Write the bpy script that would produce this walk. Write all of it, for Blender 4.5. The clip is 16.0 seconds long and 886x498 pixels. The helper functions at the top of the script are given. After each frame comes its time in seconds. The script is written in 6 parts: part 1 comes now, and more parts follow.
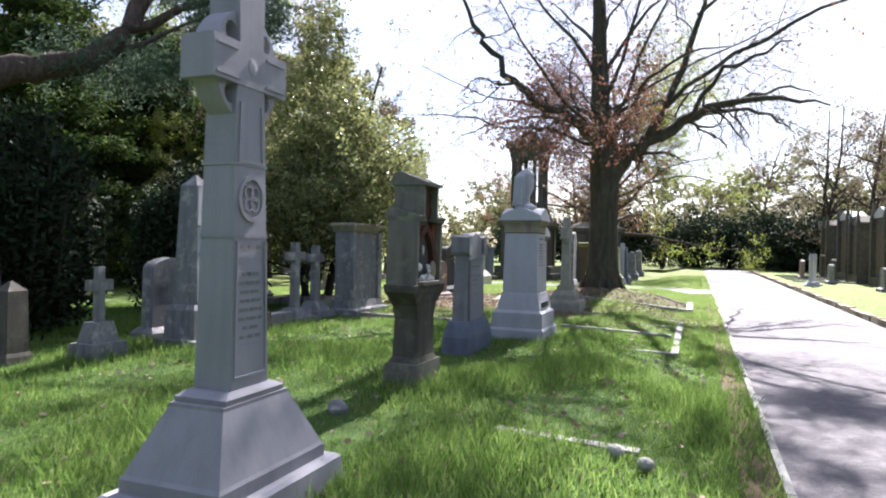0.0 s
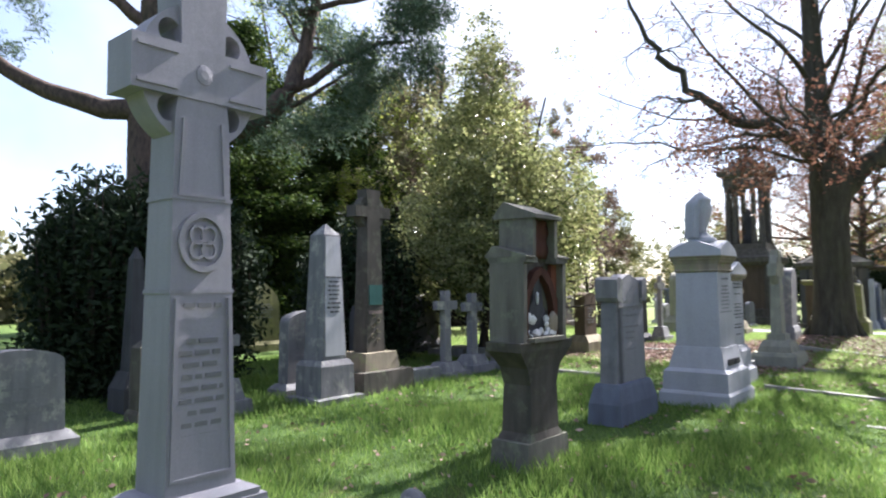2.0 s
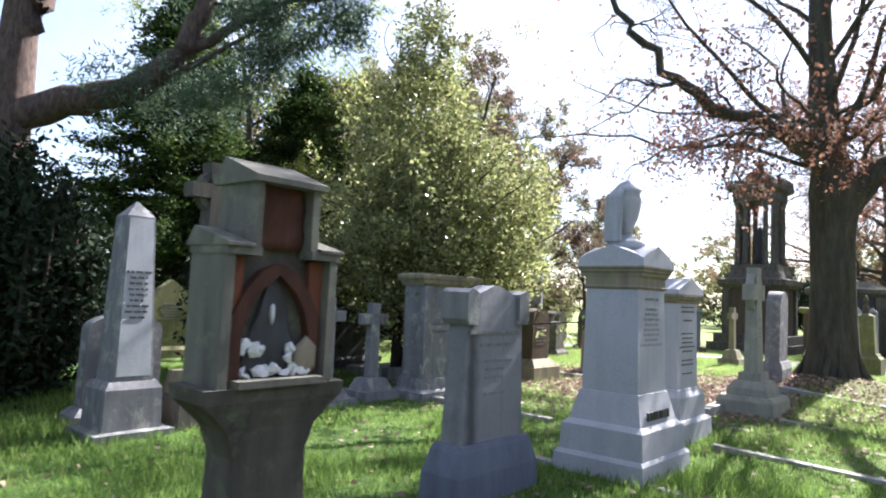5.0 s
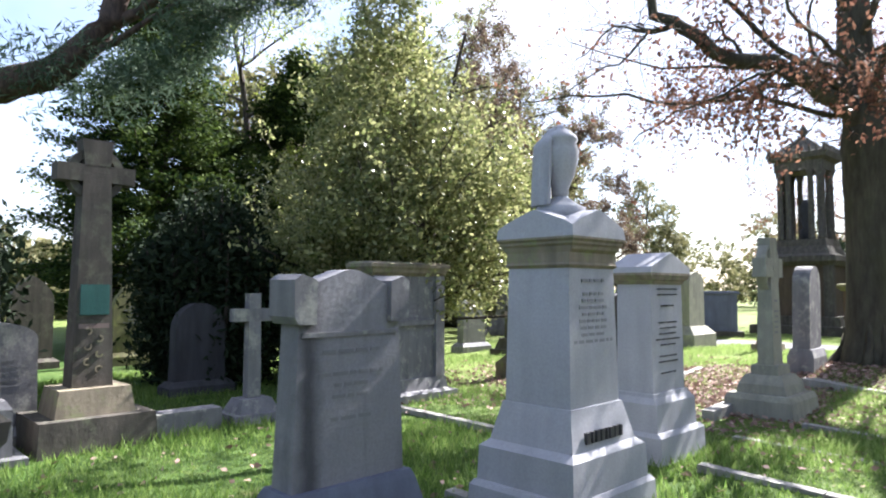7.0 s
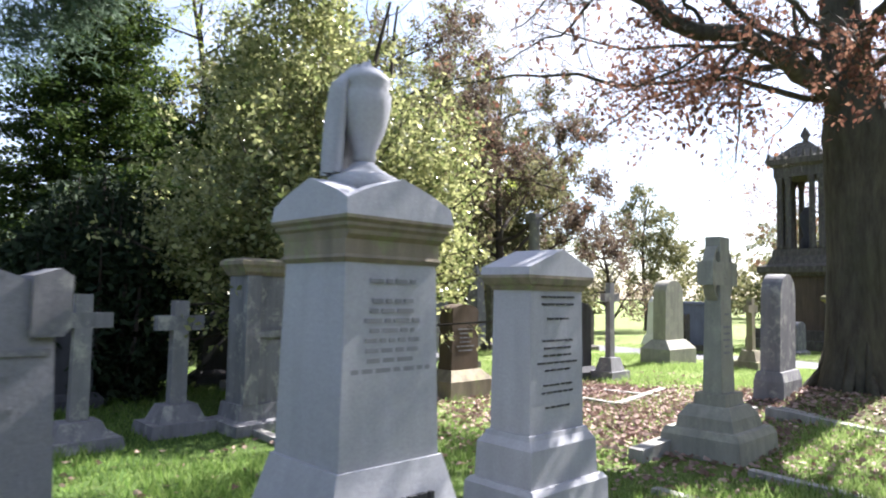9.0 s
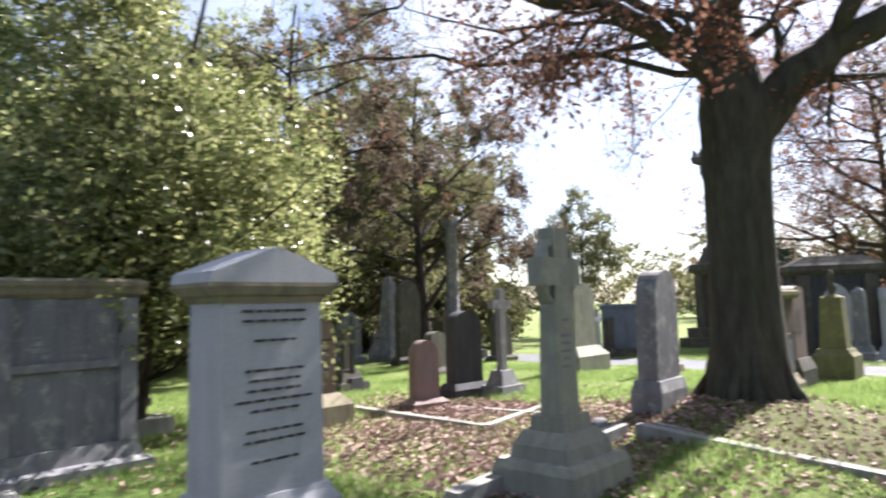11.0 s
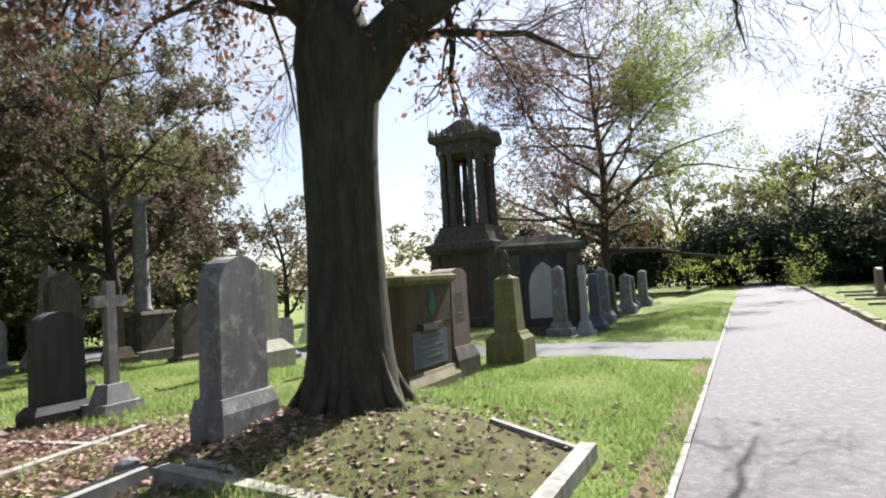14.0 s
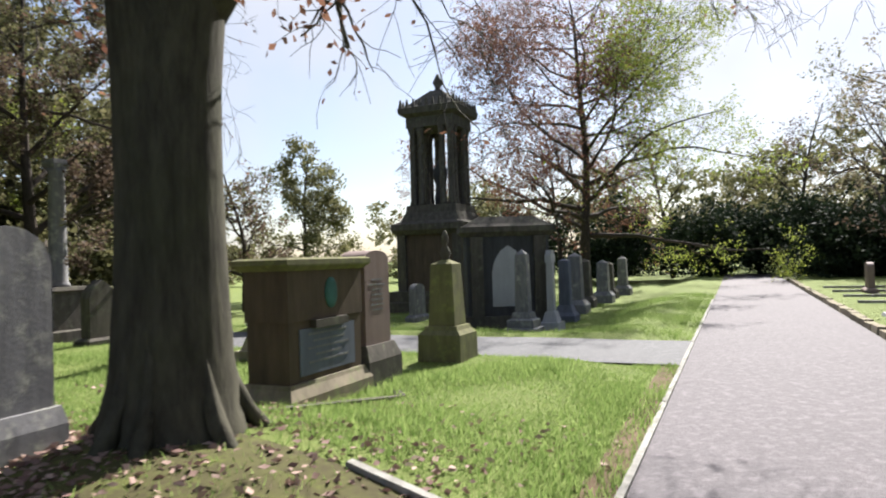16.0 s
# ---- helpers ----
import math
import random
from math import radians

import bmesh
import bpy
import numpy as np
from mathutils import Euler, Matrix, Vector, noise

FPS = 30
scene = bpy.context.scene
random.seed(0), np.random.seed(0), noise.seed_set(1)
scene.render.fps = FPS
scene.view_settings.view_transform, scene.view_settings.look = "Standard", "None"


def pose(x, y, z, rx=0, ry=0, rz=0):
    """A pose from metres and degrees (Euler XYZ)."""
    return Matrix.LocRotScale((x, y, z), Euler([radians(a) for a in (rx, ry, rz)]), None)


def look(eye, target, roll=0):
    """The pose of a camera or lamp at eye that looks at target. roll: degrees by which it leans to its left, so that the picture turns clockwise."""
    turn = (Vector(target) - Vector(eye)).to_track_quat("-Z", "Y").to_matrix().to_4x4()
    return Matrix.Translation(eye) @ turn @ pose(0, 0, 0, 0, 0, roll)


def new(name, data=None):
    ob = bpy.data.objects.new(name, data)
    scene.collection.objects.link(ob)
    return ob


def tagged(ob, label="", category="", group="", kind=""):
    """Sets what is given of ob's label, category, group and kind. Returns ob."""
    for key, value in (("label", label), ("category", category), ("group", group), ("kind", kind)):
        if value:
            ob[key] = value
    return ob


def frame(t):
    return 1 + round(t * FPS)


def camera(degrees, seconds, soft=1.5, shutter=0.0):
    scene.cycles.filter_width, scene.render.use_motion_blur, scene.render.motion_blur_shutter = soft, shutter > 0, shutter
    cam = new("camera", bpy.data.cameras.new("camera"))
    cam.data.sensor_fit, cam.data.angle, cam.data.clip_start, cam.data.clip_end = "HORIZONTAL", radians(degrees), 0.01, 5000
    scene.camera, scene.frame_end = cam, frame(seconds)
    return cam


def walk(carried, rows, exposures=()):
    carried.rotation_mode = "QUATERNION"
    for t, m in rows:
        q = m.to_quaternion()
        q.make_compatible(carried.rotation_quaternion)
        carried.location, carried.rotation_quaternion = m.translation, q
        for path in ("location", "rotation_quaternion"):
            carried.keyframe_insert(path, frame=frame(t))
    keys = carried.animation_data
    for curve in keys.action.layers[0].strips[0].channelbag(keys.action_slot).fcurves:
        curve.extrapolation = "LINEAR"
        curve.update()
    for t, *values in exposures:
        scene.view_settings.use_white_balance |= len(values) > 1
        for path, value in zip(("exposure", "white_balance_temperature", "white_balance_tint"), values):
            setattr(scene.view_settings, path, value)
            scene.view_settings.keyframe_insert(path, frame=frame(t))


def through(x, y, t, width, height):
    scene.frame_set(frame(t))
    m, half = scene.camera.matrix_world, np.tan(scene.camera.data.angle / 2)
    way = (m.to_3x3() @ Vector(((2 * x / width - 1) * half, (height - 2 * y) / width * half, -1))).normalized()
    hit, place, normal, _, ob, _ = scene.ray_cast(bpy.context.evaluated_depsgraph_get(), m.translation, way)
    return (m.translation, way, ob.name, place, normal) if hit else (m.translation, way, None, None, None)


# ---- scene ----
# ---- camera and walk ----
cam = camera(67.8, 16.0, soft=2.0, shutter=0.5)
METRES, EYE, TILT, LEAN, TURN = 14.4, 1.5, -0.5, 0.0, 0.0
ROWS = [
    (0.0, 0.0, 0.0, 0.0, -0.0, 0.21, -1.03),
    (0.5, 0.0146, 0.0183, -0.001, 1.01, 0.45, 1.22),
    (1.0, 0.0307, 0.0427, -0.0002, 6.17, 0.03, 1.43),
    (1.5, 0.0402, 0.069, 0.0017, 10.54, 0.7, 0.07),
    (2.0, 0.0558, 0.0931, 0.0028, 18.59, 4.0, 0.44),
    (2.5, 0.0705, 0.1193, 0.0022, 20.19, 4.39, 0.68),
    (3.0, 0.0832, 0.147, 0.0046, 18.01, 3.03, 0.49),
    (3.5, 0.096, 0.1758, 0.0065, 22.58, 4.92, 1.03),
    (4.0, 0.1042, 0.2079, 0.0068, 19.08, 4.66, -1.29),
    (6.5, 0.1569, 0.3638, 0.0074, 23.69, 4.73, -3.43),
    (7.0, 0.1662, 0.3919, 0.0082, 24.43, 3.9, -0.26),
    (7.5, 0.1778, 0.4215, 0.0088, 26.72, 4.31, 1.07),
    (8.0, 0.186, 0.4536, 0.0089, 24.47, 5.02, -1.75),
    (10.5, 0.2484, 0.5961, 0.0098, 26.38, 3.4, -0.06),
    (11.0, 0.2635, 0.6236, 0.0099, 21.93, 5.45, 1.39),
    (11.5, 0.2803, 0.6518, 0.011, 13.65, 3.87, 1.61),
    (12.0, 0.2955, 0.679, 0.0119, 4.38, 3.26, 0.07),
    (12.5, 0.3177, 0.6987, 0.0107, 6.47, 4.47, 0.98),
    (13.0, 0.3387, 0.7224, 0.0097, 3.94, 3.66, 1.44),
    (13.5, 0.3592, 0.7446, 0.0121, -0.53, 2.55, 1.42),
    (14.0, 0.3818, 0.7683, 0.0127, 3.84, 3.15, 3.5),
    (14.5, 0.3986, 0.7985, 0.0131, 3.71, 1.78, 2.44),
    (15.0, 0.4154, 0.8273, 0.0125, 6.57, 2.05, 2.76),
    (15.5, 0.4286, 0.8561, 0.0138, 5.01, 1.19, 2.62),
    (16.0, 0.4376, 0.8848, 0.015, 2.98, 1.39, 1.77),
]
walk(cam, [(t, pose(0, 0, EYE, TILT, LEAN, TURN) @ pose(METRES * x, METRES * y, METRES * z, 90 + pitch, roll, yaw)) for t, x, y, z, yaw, pitch, roll in ROWS],
     exposures=[(0.0, 2.15, 5950, 18), (1.5, 2.25, 5930, 18), (3.0, 2.43, 5900, 17), (8.0, 2.5, 5930, 17), (10.5, 2.2, 6000, 18), (13.5, 1.67, 6100, 13), (16.0, 1.5, 6250, 13)])

# The place has its own axes: u runs along the avenue, v across it to its far side.
AV = radians(21)
US, UC = math.sin(AV), math.cos(AV)
PATH_L, PATH_R = 0.60, 3.58


def W(u, v):
    return (US * u + UC * v, UC * u - US * v)


def smooth(a, b, x):
    x = min(1, max(0, (x - a) / (b - a)))
    return x * x * (3 - 2 * x)


def gz(u, v):
    """Height of the ground: the lawn lies a little above the avenue, with a mound round the beech."""
    if v > PATH_R:
        return 0.12 * smooth(PATH_R, PATH_R + 0.4, v)
    lawn = smooth(PATH_L, -1.2, v) if v < PATH_L else 0
    h = lawn * (0.03 + 0.11 * smooth(3, 8, u)) if u < 23.4 else lawn * 0.14 * smooth(24.0, 23.4, u) + lawn * 0.1 * smooth(26.7, 27.2, u)
    h -= 0.42 * smooth(26.6, 30, u) * smooth(-0.3, -2.6, v)
    d2 = (u - 17.45) ** 2 + ((v + 2.25) * 1.1) ** 2
    return h + lawn * 0.36 * math.exp(-d2 / 3.4) + lawn * 0.012 * math.sin(u * 1.9 + v) * math.sin(v * 2.3 - u * 0.6)


def place(u, v, turn=0.0, z=None, tilt=0.0):
    """Pose of a thing: its local x looks across the avenue (+v), its local y along it (+u)."""
    x, y = W(u, v)
    return pose(x, y, gz(u, v) - 0.03 if z is None else z, 0, tilt, -21 + turn)


# ---- world, sun ----
SUN_UV, SUN_ELEV = (1.0, 0.05), radians(42)
sx, sy = US * SUN_UV[0] + UC * SUN_UV[1], UC * SUN_UV[0] - US * SUN_UV[1]
sun_az = math.atan2(sx, sy)
world = bpy.data.worlds.new("sky")
scene.world = world
world.use_nodes = True
wn = world.node_tree.nodes
sky = wn.new("ShaderNodeTexSky")
sky.sky_type, sky.sun_disc = "NISHITA", False
sky.sun_elevation, sky.sun_rotation = SUN_ELEV, sun_az
sky.dust_density, sky.air_density, sky.ozone_density = 1.0, 1.0, 1.0
wn["Background"].inputs[1].default_value = 0.055
# Thin bright high cloud over the blue.
wl = world.node_tree.links
cloud_at = wn.new("ShaderNodeTexCoord")
cloud = wn.new("ShaderNodeTexNoise")
cloud.inputs["Scale"].default_value, cloud.inputs["Detail"].default_value = 2.2, 5.0
wl.new(cloud_at.outputs["Generated"], cloud.inputs["Vector"])
veil = wn.new("ShaderNodeMapRange")
wl.new(cloud.outputs["Fac"], veil.inputs["Value"])
for socket, value in (("From Min", 0.38), ("From Max", 0.66), ("To Min", 0.12), ("To Max", 0.8)):
    veil.inputs[socket].default_value = value
over = wn.new("ShaderNodeMix")
over.data_type = "RGBA"
over.inputs[7].default_value = (5.7, 5.8, 6.0, 1)
# The veil is thickest about the sun and thins out away from it.
toward = wn.new("ShaderNodeVectorMath")
toward.operation = "DOT_PRODUCT"
wl.new(cloud_at.outputs["Generated"], toward.inputs[0])
toward.inputs[1].default_value = (math.sin(sun_az) * math.cos(SUN_ELEV), math.cos(sun_az) * math.cos(SUN_ELEV), math.sin(SUN_ELEV))
thin = wn.new("ShaderNodeMapRange")
wl.new(toward.outputs["Value"], thin.inputs["Value"])
for socket, value in (("From Min", -0.3), ("From Max", 0.6), ("To Min", 0.2), ("To Max", 1.1)):
    thin.inputs[socket].default_value = value
thick = wn.new("ShaderNodeMath")
thick.operation, thick.use_clamp = "MULTIPLY", True
wl.new(veil.outputs[0], thick.inputs[0])
wl.new(thin.outputs[0], thick.inputs[1])
wl.new(thick.outputs[0], over.inputs[0])
wl.new(sky.outputs[0], over.inputs[6])
wl.new(over.outputs[2], wn["Background"].inputs[0])
lamp = bpy.data.lights.new("sun", "SUN")
lamp.energy, lamp.angle, lamp.color = 5.5, radians(0.55), (1.0, 0.95, 0.86)
ce = math.cos(SUN_ELEV)
sun = new("sun", lamp)
sun.matrix_world = look((0, 0, 30), (-math.sin(sun_az) * ce, -math.cos(sun_az) * ce, 30 - math.sin(SUN_ELEV)))


# ---- materials ----
def mat(name, build):
    m = bpy.data.materials.new(name)
    m.use_nodes = True
    nt = m.node_tree
    b = nt.nodes["Principled BSDF"]
    build(nt, b)
    return m


def nd(nt, kind, **vals):
    n = nt.nodes.new(kind)
    for k, v in vals.items():
        if k in n.inputs:
            n.inputs[k].default_value = v
    return n


def noise_of(nt, vec, scale, detail=4.0, rough=0.6):
    n = nd(nt, "ShaderNodeTexNoise", Scale=scale, Detail=detail, Roughness=rough)
    if vec is not None:
        nt.links.new(vec, n.inputs["Vector"])
    return n.outputs["Fac"]


def ramp(nt, fac, stops):
    r = nt.nodes.new("ShaderNodeValToRGB")
    el = r.color_ramp.elements
    while len(el) < len(stops):
        el.new(0.5)
    for e, (p, c) in zip(el, stops):
        e.position, e.color = p, (*c, 1)
    nt.links.new(fac, r.inputs[0])
    return r.outputs[0]


def mixc(nt, fac, a, b):
    m = nt.nodes.new("ShaderNodeMix")
    m.data_type = "RGBA"
    for s, x in ((m.inputs[0], fac), (m.inputs[6], a), (m.inputs[7], b)):
        if isinstance(x, (int, float)):
            s.default_value = x
        elif isinstance(x, tuple):
            s.default_value = (*x, 1)
        else:
            nt.links.new(x, s)
    return m.outputs[2]


def bump(nt, b, h, strength=0.4, dist=0.01):
    n = nd(nt, "ShaderNodeBump", Strength=strength, Distance=dist)
    nt.links.new(h, n.inputs["Height"])
    nt.links.new(n.outputs[0], b.inputs["Normal"])


def coords(nt, stretch=(1, 1, 1)):
    tc = nt.nodes.new("ShaderNodeTexCoord")
    mp = nt.nodes.new("ShaderNodeMapping")
    mp.inputs["Scale"].default_value = stretch
    info = nt.nodes.new("ShaderNodeObjectInfo")
    nt.links.new(info.outputs["Random"], mp.inputs["Location"])
    nt.links.new(tc.outputs["Object"], mp.inputs["Vector"])
    return mp.outputs[0]


def stone(name, base, dark, stain, amount=0.5, rough=0.85, lichen=None, grain=60.0, relief=0.4):
    """Weathered stone: mottling, downward streaks, grain and, on some, lichen."""
    def build(nt, b):
        v = coords(nt)
        streak = coords(nt, (5, 5, 0.7))
        c = mixc(nt, noise_of(nt, v, 3.0), base, dark)
        s = ramp(nt, noise_of(nt, streak, 1.6, 6), [(0.5 - 0.22 * amount, (0, 0, 0)), (0.72, (1, 1, 1))])
        f = nd(nt, "ShaderNodeMath")
        f.operation = "MULTIPLY"
        nt.links.new(s, f.inputs[0])
        f.inputs[1].default_value = amount
        c = mixc(nt, f.outputs[0], c, stain)
        if lichen:
            l = ramp(nt, noise_of(nt, v, 5.5, 7, 0.7), [(0.52, (0, 0, 0)), (0.66, (1, 1, 1))])
            c = mixc(nt, l, c, lichen)
        g = noise_of(nt, v, grain, 3)
        c = mixc(nt, ramp(nt, g, [(0.35, (0, 0, 0)), (0.7, (0.35, 0.35, 0.35))]), c, tuple(x * 0.55 for x in base))
        nt.links.new(c, b.inputs["Base Color"])
        b.inputs["Roughness"].default_value = rough
        b.inputs["Specular IOR Level"].default_value = 0.12
        bump(nt, b, noise_of(nt, v, 34, 6, 0.7), relief, 0.01)
    return mat(name, build)


GRANITE = stone("grey_granite", (0.34, 0.33, 0.36), (0.25, 0.245, 0.265), (0.15, 0.145, 0.15), 0.35, 0.7, grain=130, relief=0.15)
MARBLE = stone("pale_stone", (0.44, 0.44, 0.46), (0.34, 0.34, 0.355), (0.24, 0.26, 0.24), 0.35, 0.75, relief=0.2)
WHITE = stone("white_marble", (0.72, 0.72, 0.71), (0.6, 0.6, 0.58), (0.35, 0.34, 0.3), 0.25, 0.6)
SAND = stone("buff_sandstone", (0.34, 0.29, 0.21), (0.2, 0.17, 0.12), (0.06, 0.055, 0.045), 0.65, 0.92, lichen=(0.22, 0.24, 0.12))
SOOT = stone("sooty_sandstone", (0.135, 0.12, 0.1), (0.075, 0.068, 0.058), (0.025, 0.024, 0.022), 0.7, 0.95, lichen=(0.13, 0.135, 0.095))
MOSS = stone("mossy_sandstone", (0.2, 0.19, 0.105), (0.13, 0.13, 0.065), (0.06, 0.06, 0.035), 0.6, 0.95, lichen=(0.2, 0.21, 0.08))
GREY = stone("weathered_grey_stone", (0.26, 0.255, 0.26), (0.17, 0.168, 0.172), (0.07, 0.07, 0.075), 0.65, 0.9, lichen=(0.36, 0.36, 0.31))
DARK = stone("dark_stone", (0.09, 0.09, 0.095), (0.05, 0.05, 0.052), (0.02, 0.02, 0.02), 0.5, 0.8)
REDST = stone("red_sandstone", (0.3, 0.12, 0.07), (0.17, 0.06, 0.035), (0.05, 0.025, 0.02), 0.6, 0.95)
PINKST = stone("pink_granite", (0.27, 0.205, 0.185), (0.19, 0.14, 0.125), (0.12, 0.08, 0.07), 0.4, 0.7, grain=130)
SHRINE = stone("dark_grey_sandstone", (0.21, 0.2, 0.165), (0.13, 0.125, 0.105), (0.035, 0.033, 0.03), 0.6, 0.95, lichen=(0.2, 0.21, 0.15))
DULLRED = stone("dull_red_sandstone", (0.14, 0.065, 0.045), (0.08, 0.04, 0.03), (0.03, 0.02, 0.018), 0.7, 0.95)
BROWN = stone("brown_sandstone", (0.14, 0.105, 0.075), (0.085, 0.066, 0.05), (0.03, 0.026, 0.022), 0.6, 0.95)
LIMEST = stone("pale_limestone", (0.33, 0.32, 0.265), (0.23, 0.225, 0.18), (0.1, 0.098, 0.08), 0.5, 0.9, lichen=(0.33, 0.33, 0.25))
KERBST = stone("kerb_stone", (0.42, 0.41, 0.38), (0.28, 0.27, 0.24), (0.09, 0.085, 0.07), 0.75, 0.9)
SLATE = stone("blue_grey_stone", (0.17, 0.19, 0.24), (0.11, 0.12, 0.16), (0.06, 0.06, 0.07), 0.5, 0.8)
COPPER = stone("green_copper", (0.065, 0.17, 0.15), (0.04, 0.105, 0.095), (0.03, 0.05, 0.045), 0.5, 0.6)


def flat_paint(nt, b, col, rough):
    v = coords(nt)
    nt.links.new(mixc(nt, noise_of(nt, v, 20), col, tuple(x * 0.6 for x in col)), b.inputs["Base Color"])
    b.inputs["Roughness"].default_value = rough


LETTER = mat("letter_lead", lambda nt, b: flat_paint(nt, b, (0.04, 0.04, 0.045), 0.6))
LETTER_FADED = mat("letter_faded", lambda nt, b: flat_paint(nt, b, (0.2, 0.2, 0.205), 0.8))
LETTER_PALE = mat("letter_pale", lambda nt, b: flat_paint(nt, b, (0.25, 0.25, 0.26), 0.8))
IRON = mat("black_iron", lambda nt, b: flat_paint(nt, b, (0.02, 0.02, 0.02), 0.5))


def grass_sheet(nt, b):
    tc = nt.nodes.new("ShaderNodeTexCoord").outputs["Object"]
    c = mixc(nt, ramp(nt, noise_of(nt, tc, 0.6, 5), [(0.35, (0, 0, 0)), (0.65, (1, 1, 1))]), (0.05, 0.105, 0.02), (0.12, 0.18, 0.045))
    c = mixc(nt, ramp(nt, noise_of(nt, tc, 2.3, 6, 0.7), [(0.56, (0, 0, 0)), (0.72, (1, 1, 1))]), c, (0.17, 0.13, 0.06))
    c = mixc(nt, ramp(nt, noise_of(nt, tc, 45, 3), [(0.3, (0, 0, 0)), (0.7, (0.8, 0.8, 0.8))]), c, (0.035, 0.07, 0.014))
    # Towards and past the beech, moss with a sunlit yellow put into the colour.
    run = nt.nodes.new("ShaderNodeVectorMath")
    run.operation = "DOT_PRODUCT"
    nt.links.new(tc, run.inputs[0])
    run.inputs[1].default_value = (US, UC, 0)
    moss = nd(nt, "ShaderNodeMapRange")
    nt.links.new(run.outputs["Value"], moss.inputs["Value"])
    for socket, value in (("From Min", 10.0), ("From Max", 15.5), ("To Min", 0.0), ("To Max", 0.7)):
        moss.inputs[socket].default_value = value
    c = mixc(nt, moss.outputs[0], c, mixc(nt, noise_of(nt, tc, 3.0, 5), (0.12, 0.17, 0.035), (0.24, 0.26, 0.08)))
    nt.links.new(c, b.inputs["Base Color"])
    b.inputs["Roughness"].default_value = 0.9
    b.inputs["Specular IOR Level"].default_value = 0.15
    bump(nt, b, noise_of(nt, tc, 60, 4), 0.9, 0.04)


def tarmac(c1, c2):
    def build(nt, b):
        tc = nt.nodes.new("ShaderNodeTexCoord").outputs["Object"]
        c = mixc(nt, noise_of(nt, tc, 0.9, 5), c1, c2)
        c = mixc(nt, ramp(nt, noise_of(nt, tc, 5, 6, 0.7), [(0.45, (0, 0, 0)), (0.72, (0.9, 0.9, 0.9))]), c, tuple(x * 0.6 for x in c2))
        c = mixc(nt, ramp(nt, noise_of(nt, tc, 26, 4, 0.75), [(0.46, (0, 0, 0)), (0.6, (0.85, 0.85, 0.85))]), c, tuple(x * 0.42 for x in c2))
        c = mixc(nt, ramp(nt, noise_of(nt, tc, 9, 3, 0.6), [(0.5, (0, 0, 0)), (0.68, (0.55, 0.55, 0.55))]), c, tuple(min(1, x * 1.45) for x in c2))
        vo = nd(nt, "ShaderNodeTexVoronoi", Scale=85.0)
        nt.links.new(tc, vo.inputs["Vector"])
        c = mixc(nt, ramp(nt, vo.outputs["Distance"], [(0.1, (0.0, 0.0, 0.0)), (0.6, (0.55, 0.55, 0.55))]), c, tuple(x * 0.4 for x in c2))
        nt.links.new(c, b.inputs["Base Color"])
        b.inputs["Roughness"].default_value = 0.85
        b.inputs["Specular IOR Level"].default_value = 0.25
        bump(nt, b, vo.outputs["Distance"], 0.5, 0.006)
    return mat("tarmac", build)


def leaf(name, a, bcol, through=0.35, rough=0.5):
    """Leaves: colour varies from leaf to leaf, and light passes through them."""
    def build(nt, b):
        g = nt.nodes.new("ShaderNodeNewGeometry")
        c = mixc(nt, g.outputs["Random Per Island"], a, bcol)
        nt.links.new(c, b.inputs["Base Color"])
        b.inputs["Roughness"].default_value = rough
        b.inputs["Specular IOR Level"].default_value = 0.3 if rough < 0.4 else 0.12
        t = nt.nodes.new("ShaderNodeBsdfTranslucent")
        nt.links.new(c, t.inputs["Color"])
        m = nt.nodes.new("ShaderNodeMixShader")
        m.inputs[0].default_value = through
        nt.links.new(b.outputs[0], m.inputs[1])
        nt.links.new(t.outputs[0], m.inputs[2])
        nt.links.new(m.outputs[0], nt.nodes["Material Output"].inputs["Surface"])
    return mat(name, build)


def bark(name, a, d, up=0.25, scale=14.0):
    def build(nt, b):
        v = coords(nt, (1, 1, up))
        n1 = noise_of(nt, v, scale, 6, 0.7)
        c = mixc(nt, ramp(nt, n1, [(0.35, (0, 0, 0)), (0.65, (1, 1, 1))]), d, a)
        c = mixc(nt, ramp(nt, noise_of(nt, coords(nt), 1.3, 4), [(0.5, (0, 0, 0)), (0.7, (0.6, 0.6, 0.6))]), c, (0.042, 0.046, 0.022))
        nt.links.new(c, b.inputs["Base Color"])
        b.inputs["Roughness"].default_value = 0.9
        b.inputs["Specular IOR Level"].default_value = 0.08
        bump(nt, b, n1, 0.7, 0.03)
    return mat(name, build)


GRASS = mat("lawn", grass_sheet)
BLADE = leaf("grass_blade", (0.075, 0.155, 0.025), (0.24, 0.33, 0.09), 0.45, 0.5)
SUNLIT_MOSSBLADE = leaf("sunlit_mossy_blade", (0.12, 0.2, 0.045), (0.32, 0.4, 0.14), 0.45, 0.6)
TARMAC = tarmac((0.1, 0.091, 0.097), (0.185, 0.165, 0.176))
SIDEPATH = tarmac((0.11, 0.11, 0.115), (0.16, 0.16, 0.165))
SOIL = stone("bare_soil", (0.16, 0.11, 0.07), (0.1, 0.07, 0.045), (0.05, 0.035, 0.025), 0.4, 0.95)
BED = stone("mossy_earth", (0.085, 0.075, 0.035), (0.045, 0.038, 0.022), (0.11, 0.12, 0.035), 0.6, 0.95, lichen=(0.12, 0.14, 0.035))
LITTER = leaf("fallen_leaf", (0.17, 0.1, 0.085), (0.42, 0.3, 0.25), 0.1, 0.7)
